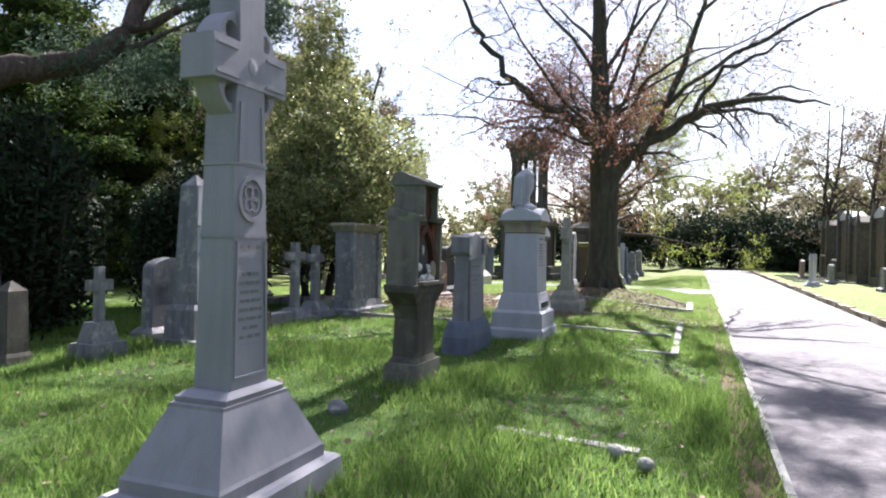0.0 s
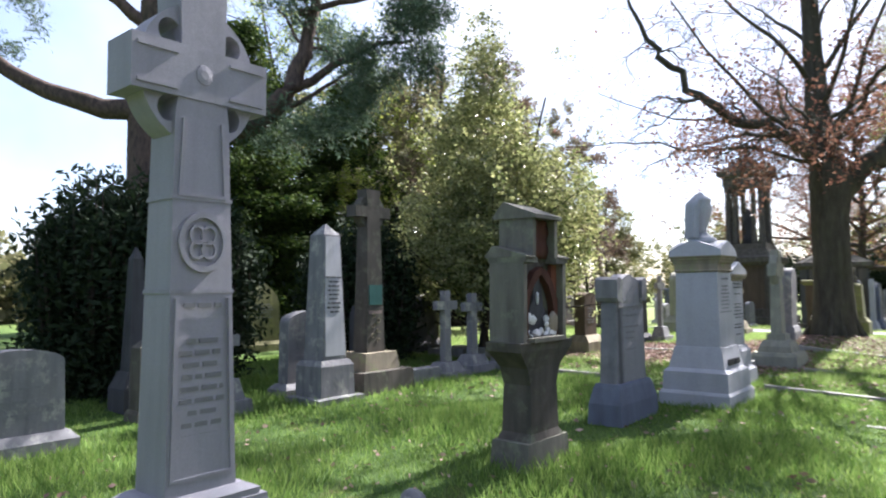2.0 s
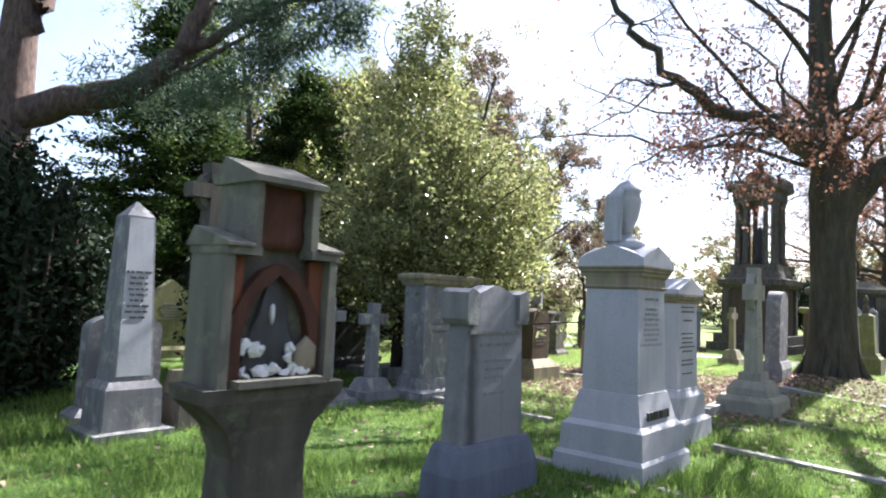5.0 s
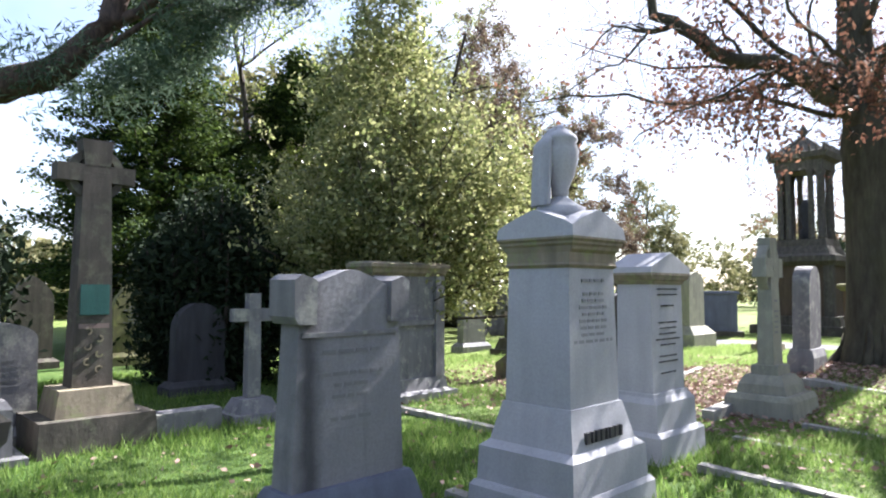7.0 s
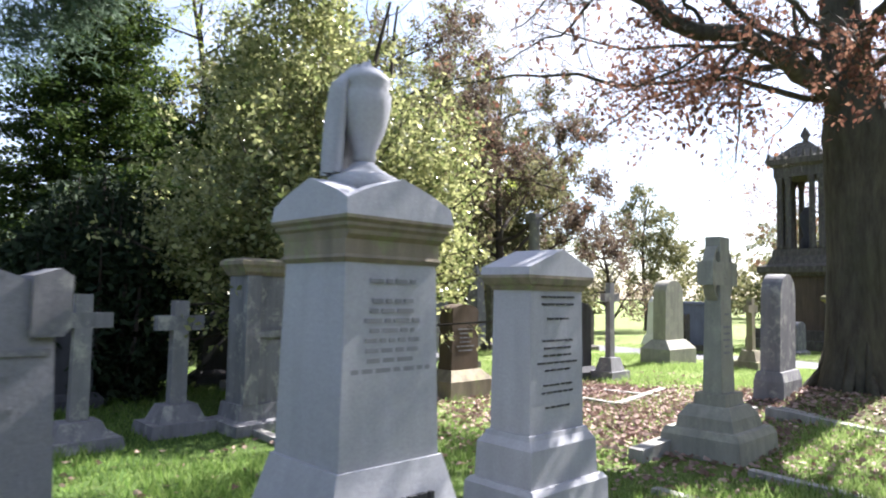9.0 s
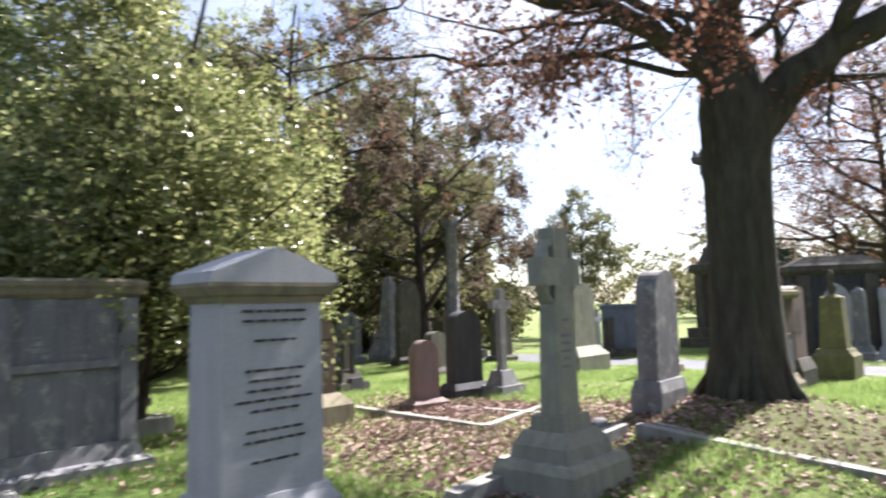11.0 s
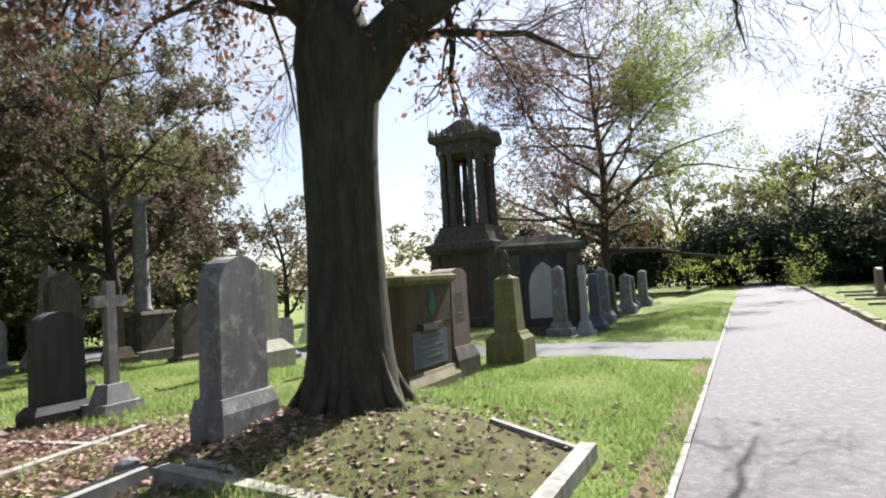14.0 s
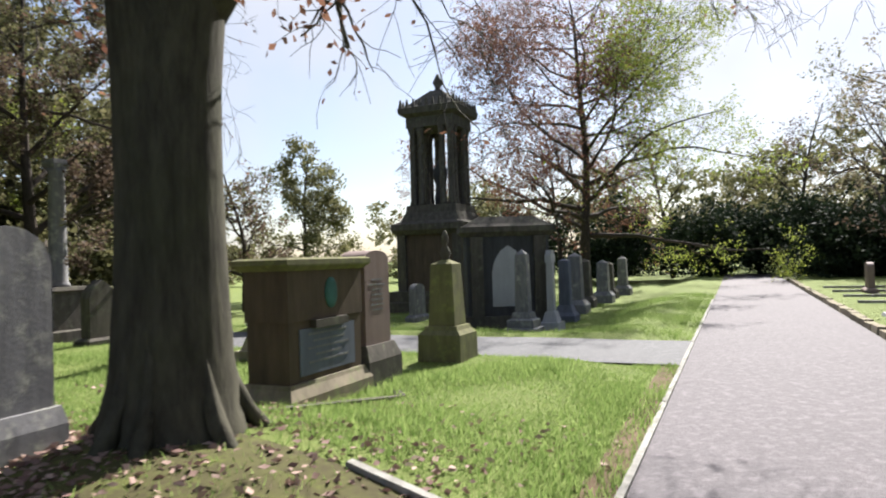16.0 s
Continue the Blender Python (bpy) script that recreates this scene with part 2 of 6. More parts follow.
BEECHLEAF = leaf("copper_beech_leaf", (0.1, 0.045, 0.032), (0.23, 0.125, 0.08), 0.45, 0.6)
COPPERLEAF = leaf("purple_leaf", (0.06, 0.041, 0.031), (0.155, 0.115, 0.08), 0.45, 0.6)
YEWLEAF = leaf("yew_needle", (0.008, 0.016, 0.008), (0.034, 0.05, 0.024), 0.15, 0.8)
CONIFER = leaf("conifer_spray", (0.008, 0.022, 0.007), (0.065, 0.095, 0.018), 0.3, 0.8)
PINELEAF = leaf("pine_needle", (0.04, 0.07, 0.04), (0.1, 0.14, 0.09), 0.3, 0.7)
HOLLY = leaf("glossy_leaf", (0.08, 0.11, 0.03), (0.38, 0.38, 0.17), 0.5, 0.28)
FRESH = leaf("fresh_leaf", (0.14, 0.2, 0.03), (0.3, 0.33, 0.07), 0.5)
HAZE = leaf("bud_leaf", (0.2, 0.15, 0.1), (0.26, 0.24, 0.15), 0.4)
WOODLEAF = leaf("woodland_leaf", (0.07, 0.08, 0.035), (0.22, 0.205, 0.1), 0.4, 0.7)
BEECHBARK = bark("beech_bark", (0.085, 0.08, 0.058), (0.04, 0.037, 0.029), 0.2, 9)
PINEBARK = bark("pine_bark", (0.125, 0.088, 0.072), (0.045, 0.036, 0.033), 0.3, 16)
DARKBARK = bark("dark_bark", (0.075, 0.06, 0.05), (0.035, 0.03, 0.025), 0.3, 12)


def stained(nt, b):
    """Grey stone with a dark streak down one edge of its face."""
    v = coords(nt)
    c = mixc(nt, noise_of(nt, v, 3.0), (0.26, 0.255, 0.27), (0.18, 0.178, 0.185))
    c = mixc(nt, ramp(nt, noise_of(nt, v, 70, 3), [(0.35, (0, 0, 0)), (0.7, (0.4, 0.4, 0.4))]), c, (0.13, 0.13, 0.135))
    c = mixc(nt, ramp(nt, noise_of(nt, coords(nt, (5, 5, 0.5)), 1.4, 6), [(0.5, (0, 0, 0)), (0.75, (0.7, 0.7, 0.7))]), c, (0.09, 0.09, 0.095))
    tc = nt.nodes.new("ShaderNodeTexCoord").outputs["Object"]
    sep = nt.nodes.new("ShaderNodeSeparateXYZ")
    nt.links.new(tc, sep.inputs[0])
    wob = nd(nt, "ShaderNodeMath")
    wob.operation = "MULTIPLY_ADD"
    nt.links.new(noise_of(nt, tc, 7.0, 4), wob.inputs[0])
    wob.inputs[1].default_value = 0.1
    nt.links.new(sep.outputs["Y"], wob.inputs[2])
    near = nd(nt, "ShaderNodeMapRange")
    off = nd(nt, "ShaderNodeMath")
    off.operation = "ADD"
    nt.links.new(wob.outputs[0], off.inputs[0])
    off.inputs[1].default_value = 0.22
    band = nd(nt, "ShaderNodeMath")
    band.operation = "ABSOLUTE"
    nt.links.new(off.outputs[0], band.inputs[0])
    nt.links.new(band.outputs[0], near.inputs["Value"])
    near.inputs["From Min"].default_value, near.inputs["From Max"].default_value = 0.015, 0.1
    near.inputs["To Min"].default_value, near.inputs["To Max"].default_value = 0.75, 0.0
    c = mixc(nt, near.outputs[0], c, (0.03, 0.03, 0.033))
    nt.links.new(c, b.inputs["Base Color"])
    b.inputs["Roughness"].default_value = 0.9
    bump(nt, b, noise_of(nt, v, 28, 6, 0.7), 0.45, 0.012)


STAINED = mat("streaked_grey_stone", stained)


# ---- mesh helpers ----
def finish(bm, width=0.0):
    if width:
        edges = [e for e in bm.edges if len(e.link_faces) == 2 and e.calc_face_angle(0) > 0.5]
        bmesh.ops.bevel(bm, geom=edges, offset=width, segments=1, affect="EDGES", clamp_overlap=True)
    bmesh.ops.recalc_face_normals(bm, faces=bm.faces[:])
    return bm


def part(name, bm, material, parent=None, label="", soft=False):
    me = bpy.data.meshes.new(name)
    bm.to_mesh(me)
    bm.free()
    me.materials.append(material)
    if soft:
        me.polygons.foreach_set("use_smooth", [True] * len(me.polygons))
    ob = new(name, me)
    if parent:
        ob.parent = parent
    if label:
        ob["label"] = label
    if name == "inscription":
        ob["kind"] = "stuff"
    return ob


def thing(name, m, label, category, group="", kind=""):
    ob = new(name)
    ob.matrix_basis = m
    return tagged(ob, label, category, group, kind)


def taper(z0, z1, a, b, c=None, d=None, x=0.0, y=0.0, bm=None):
    """A block of half sizes a, b at z0 and c, d at z1."""
    bm = bm or bmesh.new()
    c, d = a if c is None else c, b if d is None else d
    lo = [bm.verts.new((x + i * a, y + j * b, z0)) for i, j in ((-1, -1), (1, -1), (1, 1), (-1, 1))]
    hi = [bm.verts.new((x + i * c, y + j * d, z1)) for i, j in ((-1, -1), (1, -1), (1, 1), (-1, 1))]
    bm.faces.new(lo[::-1])
    bm.faces.new(hi)
    for k in range(4):
        n = (k + 1) % 4
        bm.faces.new((lo[k], lo[n], hi[n], hi[k]))
    return bm


def block(z0, z1, a, b, c=None, d=None, x=0.0, y=0.0, bevel=0.008):
    return finish(taper(z0, z1, a, b, c, d, x, y), bevel)


def stack(levels, x=0.0, y=0.0, bevel=0.006):
    """A moulded block: rings of (z, half x, half y) joined from below up."""
    bm = bmesh.new()
    rings = [[bm.verts.new((x + i * a, y + j * b, z)) for i, j in ((-1, -1), (1, -1), (1, 1), (-1, 1))] for z, a, b in levels]
    bm.faces.new(rings[0][::-1])
    bm.faces.new(rings[-1])
    for r, q in zip(rings, rings[1:]):
        for k in range(4):
            n = (k + 1) % 4
            bm.faces.new((r[k], r[n], q[n], q[k]))
    return finish(bm, bevel)


def slab(outline, x0, x1, bevel=0.01, lean=0.0):
    """A plate with an outline in y, z, from x0 to x1."""
    bm = bmesh.new()
    f = [bm.verts.new((x1 - lean * z, y, z)) for y, z in outline]
    k = [bm.verts.new((x0 + lean * z, y, z)) for y, z in outline]
    bm.faces.new(f)
    bm.faces.new(k[::-1])
    for i in range(len(f)):
        j = (i + 1) % len(f)
        bm.faces.new((f[i], k[i], k[j], f[j]))
    return finish(bm, bevel)


def arc(cy, cz, r, a0, a1, n=10, sq=1.0):
    return [(cy + r * math.cos(radians(a0 + (a1 - a0) * i / n)), cz + sq * r * math.sin(radians(a0 + (a1 - a0) * i / n))) for i in range(n + 1)]


def lathe(profile, n=20, x=0.0, y=0.0):
    bm = bmesh.new()
    rings = [[bm.verts.new((x + r * math.cos(math.tau * k / n), y + r * math.sin(math.tau * k / n), z)) for k in range(n)] for r, z in profile]
    for a, b in zip(rings, rings[1:]):
        for k in range(n):
            bm.faces.new((a[k], a[(k + 1) % n], b[(k + 1) % n], b[k]))
    bm.faces.new(rings[0][::-1])
    bm.faces.new(rings[-1])
    return finish(bm)


def ring_yz(cz, r0, r1, x0, x1, a0=0, a1=360, n=32, cy=0.0):
    """A ring, or a piece of one, standing in the y-z plane."""
    bm = bmesh.new()
    full = a1 - a0 >= 360
    cuts = []
    for k in range(n if full else n + 1):
        a = radians(a0 + (a1 - a0) * k / n)
        cuts.append([bm.verts.new((x, cy + r * math.cos(a), cz + r * math.sin(a))) for x, r in ((x0, r0), (x1, r0), (x1, r1), (x0, r1))])
    for k in range(n):
        p, q = cuts[k], cuts[(k + 1) % len(cuts)]
        for i in range(4):
            j = (i + 1) % 4
            bm.faces.new((p[i], p[j], q[j], q[i]))
    if not full:
        bm.faces.new(cuts[0])
        bm.faces.new(cuts[-1][::-1])
    return finish(bm)


def words(rows, width, z_top, step, x, size=0.022, seed=1, y=0.0):
    """Lines of cut lettering too worn to read, as bars of word length."""
    rng = random.Random(seed)
    bm = bmesh.new()
    for r in range(rows):
        if rng.random() < 0.08:
            continue
        half = width / 2 * rng.uniform(0.5, 1.0)
        p = -half
        while p < half:
            l = min(rng.uniform(0.03, 0.1), half - p)
            z = z_top - r * step
            if l > 0.015:
                taper(z - size / 2, z + size / 2, 0.0025, l / 2, x=x, y=y + p + l / 2, bm=bm)
            p += l + 0.018
    return finish(bm)


def mesh_of(name, verts, faces_n, material, smooth_it=False):
    """A mesh from arrays: verts (n, 3), all faces with faces_n.shape[1] corners."""
    me = bpy.data.meshes.new(name)
    n, k = faces_n.shape
    me.vertices.add(len(verts))
    me.vertices.foreach_set("co", np.ascontiguousarray(verts, dtype=np.float32).ravel())
    me.loops.add(n * k)
    me.loops.foreach_set("vertex_index", np.ascontiguousarray(faces_n, dtype=np.int32).ravel())
    me.polygons.add(n)
    me.polygons.foreach_set("loop_start", np.arange(0, n * k, k, dtype=np.int32))
    if smooth_it:
        me.polygons.foreach_set("use_smooth", np.ones(n, dtype=bool))
    me.update(calc_edges=True)
    me.materials.append(material)
    return me


# ---- ground and avenue ----
def sheet(name, us, vs, lift, material, kind="structure", label="", category="", height=True):
    verts = []
    for u in us:
        for v in vs:
            x, y = W(u, v)
            verts.append((x, y, (gz(u, v) if height else 0.0) + lift))
    m, k = len(us), len(vs)
    faces = np.array([[i * k + j, i * k + j + 1, (i + 1) * k + j + 1, (i + 1) * k + j] for i in range(m - 1) for j in range(k - 1)])[:, ::-1]
    return tagged(new(name, mesh_of(name, np.array(verts), faces, material, True)), label, category, kind=kind)


def spread(*pieces):
    out = []
    for a, b, n in pieces:
        out += [a + (b - a) * i / n for i in range(n)]
    return out + [pieces[-1][1]]


sheet("ground", spread((-900, -60, 4), (-60, -4, 8), (-4, 36, 130), (36, 90, 20), (90, 1200, 5)),
      spread((-900, -60, 4), (-60, -14, 10), (-14, PATH_L, 74), (PATH_L, PATH_R, 2), (PATH_R, PATH_R + 0.4, 3), (PATH_R + 0.4, 40, 12), (40, 900, 4)),
      -0.012, GRASS, label="green spring lawn with patches of bare earth", category="lawn")
sheet("road", spread((-40, 62, 60)), spread((PATH_L, PATH_R, 6)), 0.0, TARMAC, label="pale worn tarmac avenue through the cemetery", category="path", height=False)
sheet("verge", spread((-4, 23.9, 60)), spread((0.3, PATH_L - 0.06, 2)), -0.004, SOIL, label="strip of bare brown soil beside the path edging", category="soil")
sheet("pavement", spread((24.0, 26.7, 4)), spread((-26, PATH_L, 20)), 0.012, SIDEPATH, label="grey side path that leaves the avenue", category="path")


sheet("bed_of_moss", spread((15.83, 17.68, 16)), spread((-2.7, -0.16, 20)), 0.006, BED, label="brown mossy earth within a grave kerb", category="soil")
sheet("bed_of_leaves", spread((15.8, 17.5, 14)), spread((-7.0, -4.7, 18)), 0.004, SOIL, label="bare earth under fallen leaves", category="soil")


# ---- monuments ----
def pierced(cz, r, a, b, dep, sy, sz, n=28):
    """A quarter of a wheel between the arms of a cross, with a round eye through it."""
    bm = bmesh.new()
    c, eye = 0.53 * r, 0.18 * r
    rings = []
    for k in range(n):
        w = math.tau * k / n
        dy, dz = math.cos(w), math.sin(w)
        half = c * dy + c * dz
        far = -half + math.sqrt(half * half - 2 * c * c + r * r)
        if dy < 0:
            far = min(far, (c - a) / -dy)
        if dz < 0:
            far = min(far, (c - b) / -dz)
        rings.append([bm.verts.new((x, sy * (c + q * dy), cz + sz * (c + q * dz))) for x, q in ((dep, eye), (dep, max(far, eye * 1.02)), (-dep, max(far, eye * 1.02)), (-dep, eye))])
    for k in range(n):
        p, q = rings[k], rings[(k + 1) % n]
        for i in range(4):
            bm.faces.new((p[i], p[(i + 1) % 4], q[(i + 1) % 4], q[i]))
    return finish(bm)


def celtic(name, u, v, m, label, foot, shaft, arms, ring, top, holes=True, turn=0.0, lines=None, tilt=0.0):
    """A ringed cross. foot: (z, half x, half y) rings; shaft: z0, z1, half x and y below, half x and y above;
    arms: z0, z1, half length, half depth; ring: centre z, inner, outer radius; top: z, half width."""
    t = thing(name, place(u, v, turn, tilt=tilt), label, "grave cross")
    for k, rings in enumerate(foot):
        part("plinth" if k else "base", stack(rings, bevel=0.01), m, t)
    z0, z1, a, b, c, d = shaft
    part("shaft", block(z0, z1, a, b, c, d, bevel=0.014), m, t)
    az0, az1, half, dep = arms
    cz, r0, r1 = ring
    arm = part("cross_arm", block(az0, az1, dep, half, bevel=0.01), m, t)
    part("cross_head", block(cz, top[0], dep * 0.97, top[1] * 0.88, dep * 0.94, top[1], bevel=0.01), m, t)
    part("cross_neck", block(z1, cz, c, d, dep * 0.97, top[1] * 0.88, bevel=0.008), m, t)
    for sy, sz in ((1, 1), (-1, 1), (-1, -1), (1, -1)):
        part("ring_segment", pierced(cz, r1, top[1] * 0.8, (az1 - az0) * 0.4, dep * 0.72, sy, sz), m, t)
    part("boss", lathe([(0.05, -0.01), (0.045, 0.004), (0.02, 0.008)], 12), m, arm).matrix_basis = pose(dep, 0, cz, 0, 90, 0)
    if lines:
        part("inscription", words(*lines), LETTER_FADED, t, "worn dark lettering")
    return t


# Tall ringed cross beside the start of the walk.
big_cross = celtic("celtic_cross", 3.07, -2.45, GRANITE, "tall grey granite ringed cross on a stepped plinth in grass",
    [[(0, 0.50, 0.66), (0.17, 0.49, 0.65), (0.19, 0.46, 0.62)],
     [(0.19, 0.40, 0.55), (0.26, 0.40, 0.55), (0.28, 0.385, 0.53), (0.61, 0.225, 0.33), (0.63, 0.225, 0.33)],
     [(0.63, 0.21, 0.29), (0.66, 0.215, 0.295), (0.69, 0.17, 0.225)]],
    (0.69, 2.28, 0.155, 0.185, 0.125, 0.145), (2.36, 2.59, 0.365, 0.135), (2.475, 0.235, 0.315), (2.95, 0.13))
for z0, z1, w0, w1 in ((0.76, 1.5, 0.15, 0.165), (1.95, 2.27, 0.112, 0.128)):
    for sgn in (-1, 1):
        part("margin", slab([(sgn * w0, z0), (sgn * w1, z0), (sgn * (w1 - 0.018), z1), (sgn * (w0 - 0.018), z1)][::-sgn], 0.1, 0.162 - 0.02 * (z0 > 1), 0.003), GRANITE, big_cross)
    part("margin", slab([(-w1, z0 - 0.016), (w1, z0 - 0.016), (w1, z0), (-w1, z0)], 0.1, 0.162 - 0.02 * (z0 > 1), 0.003), GRANITE, big_cross)
for sgn in (-1, 1):
    part("arm_margin", slab([(sgn * 0.14, 2.385), (sgn * 0.34, 2.385), (sgn * 0.34, 2.4), (sgn * 0.14, 2.4)][::sgn], 0.1, 0.145, 0.002), GRANITE, big_cross)
    part("arm_margin", slab([(sgn * 0.14, 2.54), (sgn * 0.34, 2.54), (sgn * 0.34, 2.555), (sgn * 0.14, 2.555)][::sgn], 0.1, 0.145, 0.002), GRANITE, big_cross)
part("medallion", ring_yz(1.74, 0.105, 0.13, 0.1, 0.152), GRANITE, big_cross)
for k in range(4):
    a = math.tau * (k + 0.5) / 4
    part("knot", ring_yz(1.74 + 0.045 * math.sin(a), 0.03, 0.043, 0.1, 0.15, n=16, cy=0.045 * math.cos(a)), GRANITE, big_cross)
for z, a, b in ((1.52, 0.144, 0.17), (1.92, 0.137, 0.161)):
    part("string_moulding", block(z, z + 0.018, a, b, bevel=0.004), GRANITE, big_cross)
part("inscription", words(15, 0.26, 1.47, 0.05, 0.148, 0.02, 3), LETTER_FADED, big_cross, "worn cut lettering")
plinth_words = part("inscription", words(4, 0.5, 0.12, 0.06, 0.0, 0.024, 8), LETTER_FADED, big_cross, "worn cut lettering")
plinth_words.matrix_basis = pose(0.316, 0, 0.40, 0, -26, 0)

big_cross.scale = (0.8, 0.88, 1.0)


def pitched(y0, y1, x0, x1, z0, eave, ridge, ridge_x):
    """A coping with two slopes, its ridge along y."""
    bm = bmesh.new()
    ends = [[bm.verts.new((x, y, z)) for x, z in ((x0, z0), (x1, z0), (x1, eave), (ridge_x, ridge), (x0, eave))] for y in (y0, y1)]
    bm.faces.new(ends[0])
    bm.faces.new(ends[1][::-1])
    for k in range(5):
        n = (k + 1) % 5
        bm.faces.new((ends[0][k], ends[1][k], ends[1][n], ends[0][n]))
    return finish(bm, 0.006)


# Sandstone shrine with a niche.
def shrine(u, v):
    t = thing("niche_monument", place(u, v, tilt=1.0, z=gz(u, v) + 0.04), "sooty sandstone shrine with a red carved arched niche", "monument")
    part("foot", block(-0.12, 0.16, 0.19, 0.33, 0.17, 0.31, x=0.05, bevel=0.012), SHRINE, t)
    part("pedestal", stack([(0.16, 0.16, 0.26), (0.22, 0.14, 0.215), (0.6, 0.13, 0.205), (0.74, 0.135, 0.255), (0.83, 0.15, 0.345), (0.88, 0.165, 0.4), (0.95, 0.17, 0.41)], bevel=0.012), SOOT, t).matrix_basis = pose(0.05, 0, 0)
    part("backing", slab([(-0.33, 0.95), (0.33, 0.95), (0.33, 1.6), (0.19, 1.6), (0.19, 1.96), (-0.19, 1.96), (-0.19, 1.6), (-0.33, 1.6)], -0.13, 0.1, 0.01), SOOT, t)
    for s in (-1, 1):
        part("side_moulding", slab([(s * 0.335, 0.95), (s * 0.285, 0.95), (s * 0.285, 1.6), (s * 0.335, 1.6)][::s], -0.13, 0.2, 0.012), SHRINE, t)
        part("shoulder_moulding", slab([(s * 0.34, 1.59), (s * 0.15, 1.59), (s * 0.15, 1.635), (s * 0.34, 1.635)][::s], -0.14, 0.215, 0.012), SHRINE, t)
        part("upper_moulding", slab([(s * 0.195, 1.635), (s * 0.15, 1.635), (s * 0.15, 1.96), (s * 0.195, 1.96)][::s], -0.13, 0.2, 0.012), SHRINE, t)
        part("arch", slab([(s * y, z) for y, z in ((0.265, 0.96), (0.2, 0.96), (0.2, 1.2), (0.17, 1.31), (0.11, 1.41), (0.0, 1.5), (0.0, 1.56), (0.1, 1.52), (0.19, 1.42), (0.265, 1.28))][::s], 0.08, 0.16, 0.01), DULLRED, t, "red sandstone pointed arch")
    part("coping", pitched(-0.215, 0.215, -0.18, 0.235, 1.955, 1.985, 2.1, -0.08), SHRINE, t)
    for s in (-1, 1):
        part("shoulder_coping", pitched(min(s * 0.345, s * 0.2), max(s * 0.345, s * 0.2), -0.17, 0.23, 1.63, 1.645, 1.73, -0.1), SHRINE, t)
        part("niche_jamb", slab([(s * 0.285, 0.97), (s * 0.2, 0.97), (s * 0.2, 1.58), (s * 0.285, 1.58)][::s], 0.05, 0.135, 0.008), REDST, t, "weathered red sandstone jamb")
    lump = bmesh.new()
    bmesh.ops.create_icosphere(lump, subdivisions=2, radius=1)
    for w in lump.verts:
        w.co *= 1 + 0.35 * noise.noise(w.co * 2.1)
        w.co = Vector((w.co.x * 0.04, w.co.y * 0.075, w.co.z * 0.11))
    part("broken_carving", finish(lump), SAND, t, "orange-brown broken carved stone", soft=True).matrix_basis = pose(0.15, 0.19, 1.08)
    carved = finish(taper(1.63, 1.97, 0.02, 0.14, x=0.11))
    bmesh.ops.subdivide_edges(carved, edges=carved.edges[:], cuts=7, use_grid_fill=True)
    for w in carved.verts:
        w.co.x += 0.035 * noise.noise(w.co * 16)
    part("carved_panel", carved, DULLRED, t, "red carved stone panel", soft=True)
    # Niche back in a much darker stone than the frame round it.
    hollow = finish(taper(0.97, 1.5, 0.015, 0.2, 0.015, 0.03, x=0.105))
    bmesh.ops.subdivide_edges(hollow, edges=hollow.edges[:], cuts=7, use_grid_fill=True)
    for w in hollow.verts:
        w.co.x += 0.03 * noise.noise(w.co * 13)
    part("niche_back", hollow, DARK, t, "dark niche back", soft=True)
    part("sill", block(0.95, 0.985, 0.1, 0.25, x=0.15), SHRINE, t)
    rng = random.Random(4)
    for k in range(34):
        y, h = rng.uniform(-0.2, 0.2), rng.uniform(0.02, 0.09)
        bm = bmesh.new()
        bmesh.ops.create_icosphere(bm, subdivisions=1, radius=1)
        for w in bm.verts:
            w.co *= 1 + 0.7 * noise.noise(w.co * 1.7 + Vector((k, 0, 0)))
            w.co = Vector((w.co.x * 0.02, w.co.y * rng.uniform(0.015, 0.045), w.co.z * h * 0.5))
        part("white_fragment", finish(bm), WHITE, t, "broken white marble carving").matrix_basis = pose(0.135 + rng.uniform(0, 0.03), y, 0.985 + h * 0.45 + (0.14 * rng.random() ** 2 if k % 2 == 0 else 0), rng.uniform(-50, 50), 0, 0)
    bm = bmesh.new()
    bmesh.ops.create_icosphere(bm, subdivisions=2, radius=1)
    for w in bm.verts:
        w.co = Vector((w.co.x * 0.015, w.co.y * (0.014 + 0.006 * w.co.z), w.co.z * 0.055))
    part("white_fragment", finish(bm), WHITE, t, soft=True).matrix_basis = pose(0.125, -0.01, 1.3)


shrine(6.29, -2.78)


# Shouldered headstone with a small pediment.
def shouldered(u, v):
    t = thing("headstone", place(u, v, tilt=0.5), "grey shouldered headstone with a curved pediment, dark base in grass", "headstone")
    part("base", stack([(0, 0.19, 0.48), (0.22, 0.18, 0.47), (0.38, 0.145, 0.42), (0.42, 0.13, 0.40)], bevel=0.015), SLATE, t)
    tablet = part("tablet", slab([(-0.37, 0.42), (0.37, 0.42), (0.33, 1.44), (0.2, 1.50), *arc(0, 1.36, 0.2, 65, 115, 6), (-0.2, 1.50), (-0.33, 1.44)], -0.1, 0.1, 0.014, 0.012), STAINED, t)
    for s in (-1, 1):
        part("acroterion", slab([(s * y, z) for y, z in ((0.25, 1.27), (0.36, 1.27), (0.385, 1.31), (0.385, 1.5), (0.34, 1.53), (0.25, 1.5))][::s], -0.13, 0.12, 0.012), GREY, t)
    part("moulding", block(1.2, 1.225, 0.096, 0.325, bevel=0.006), GREY, t)
    part("inscription", words(10, 0.44, 1.12, 0.06, 0.089, 0.02, 5), LETTER_FADED, tablet, "worn lettering")


shouldered(8.32, -2.82)


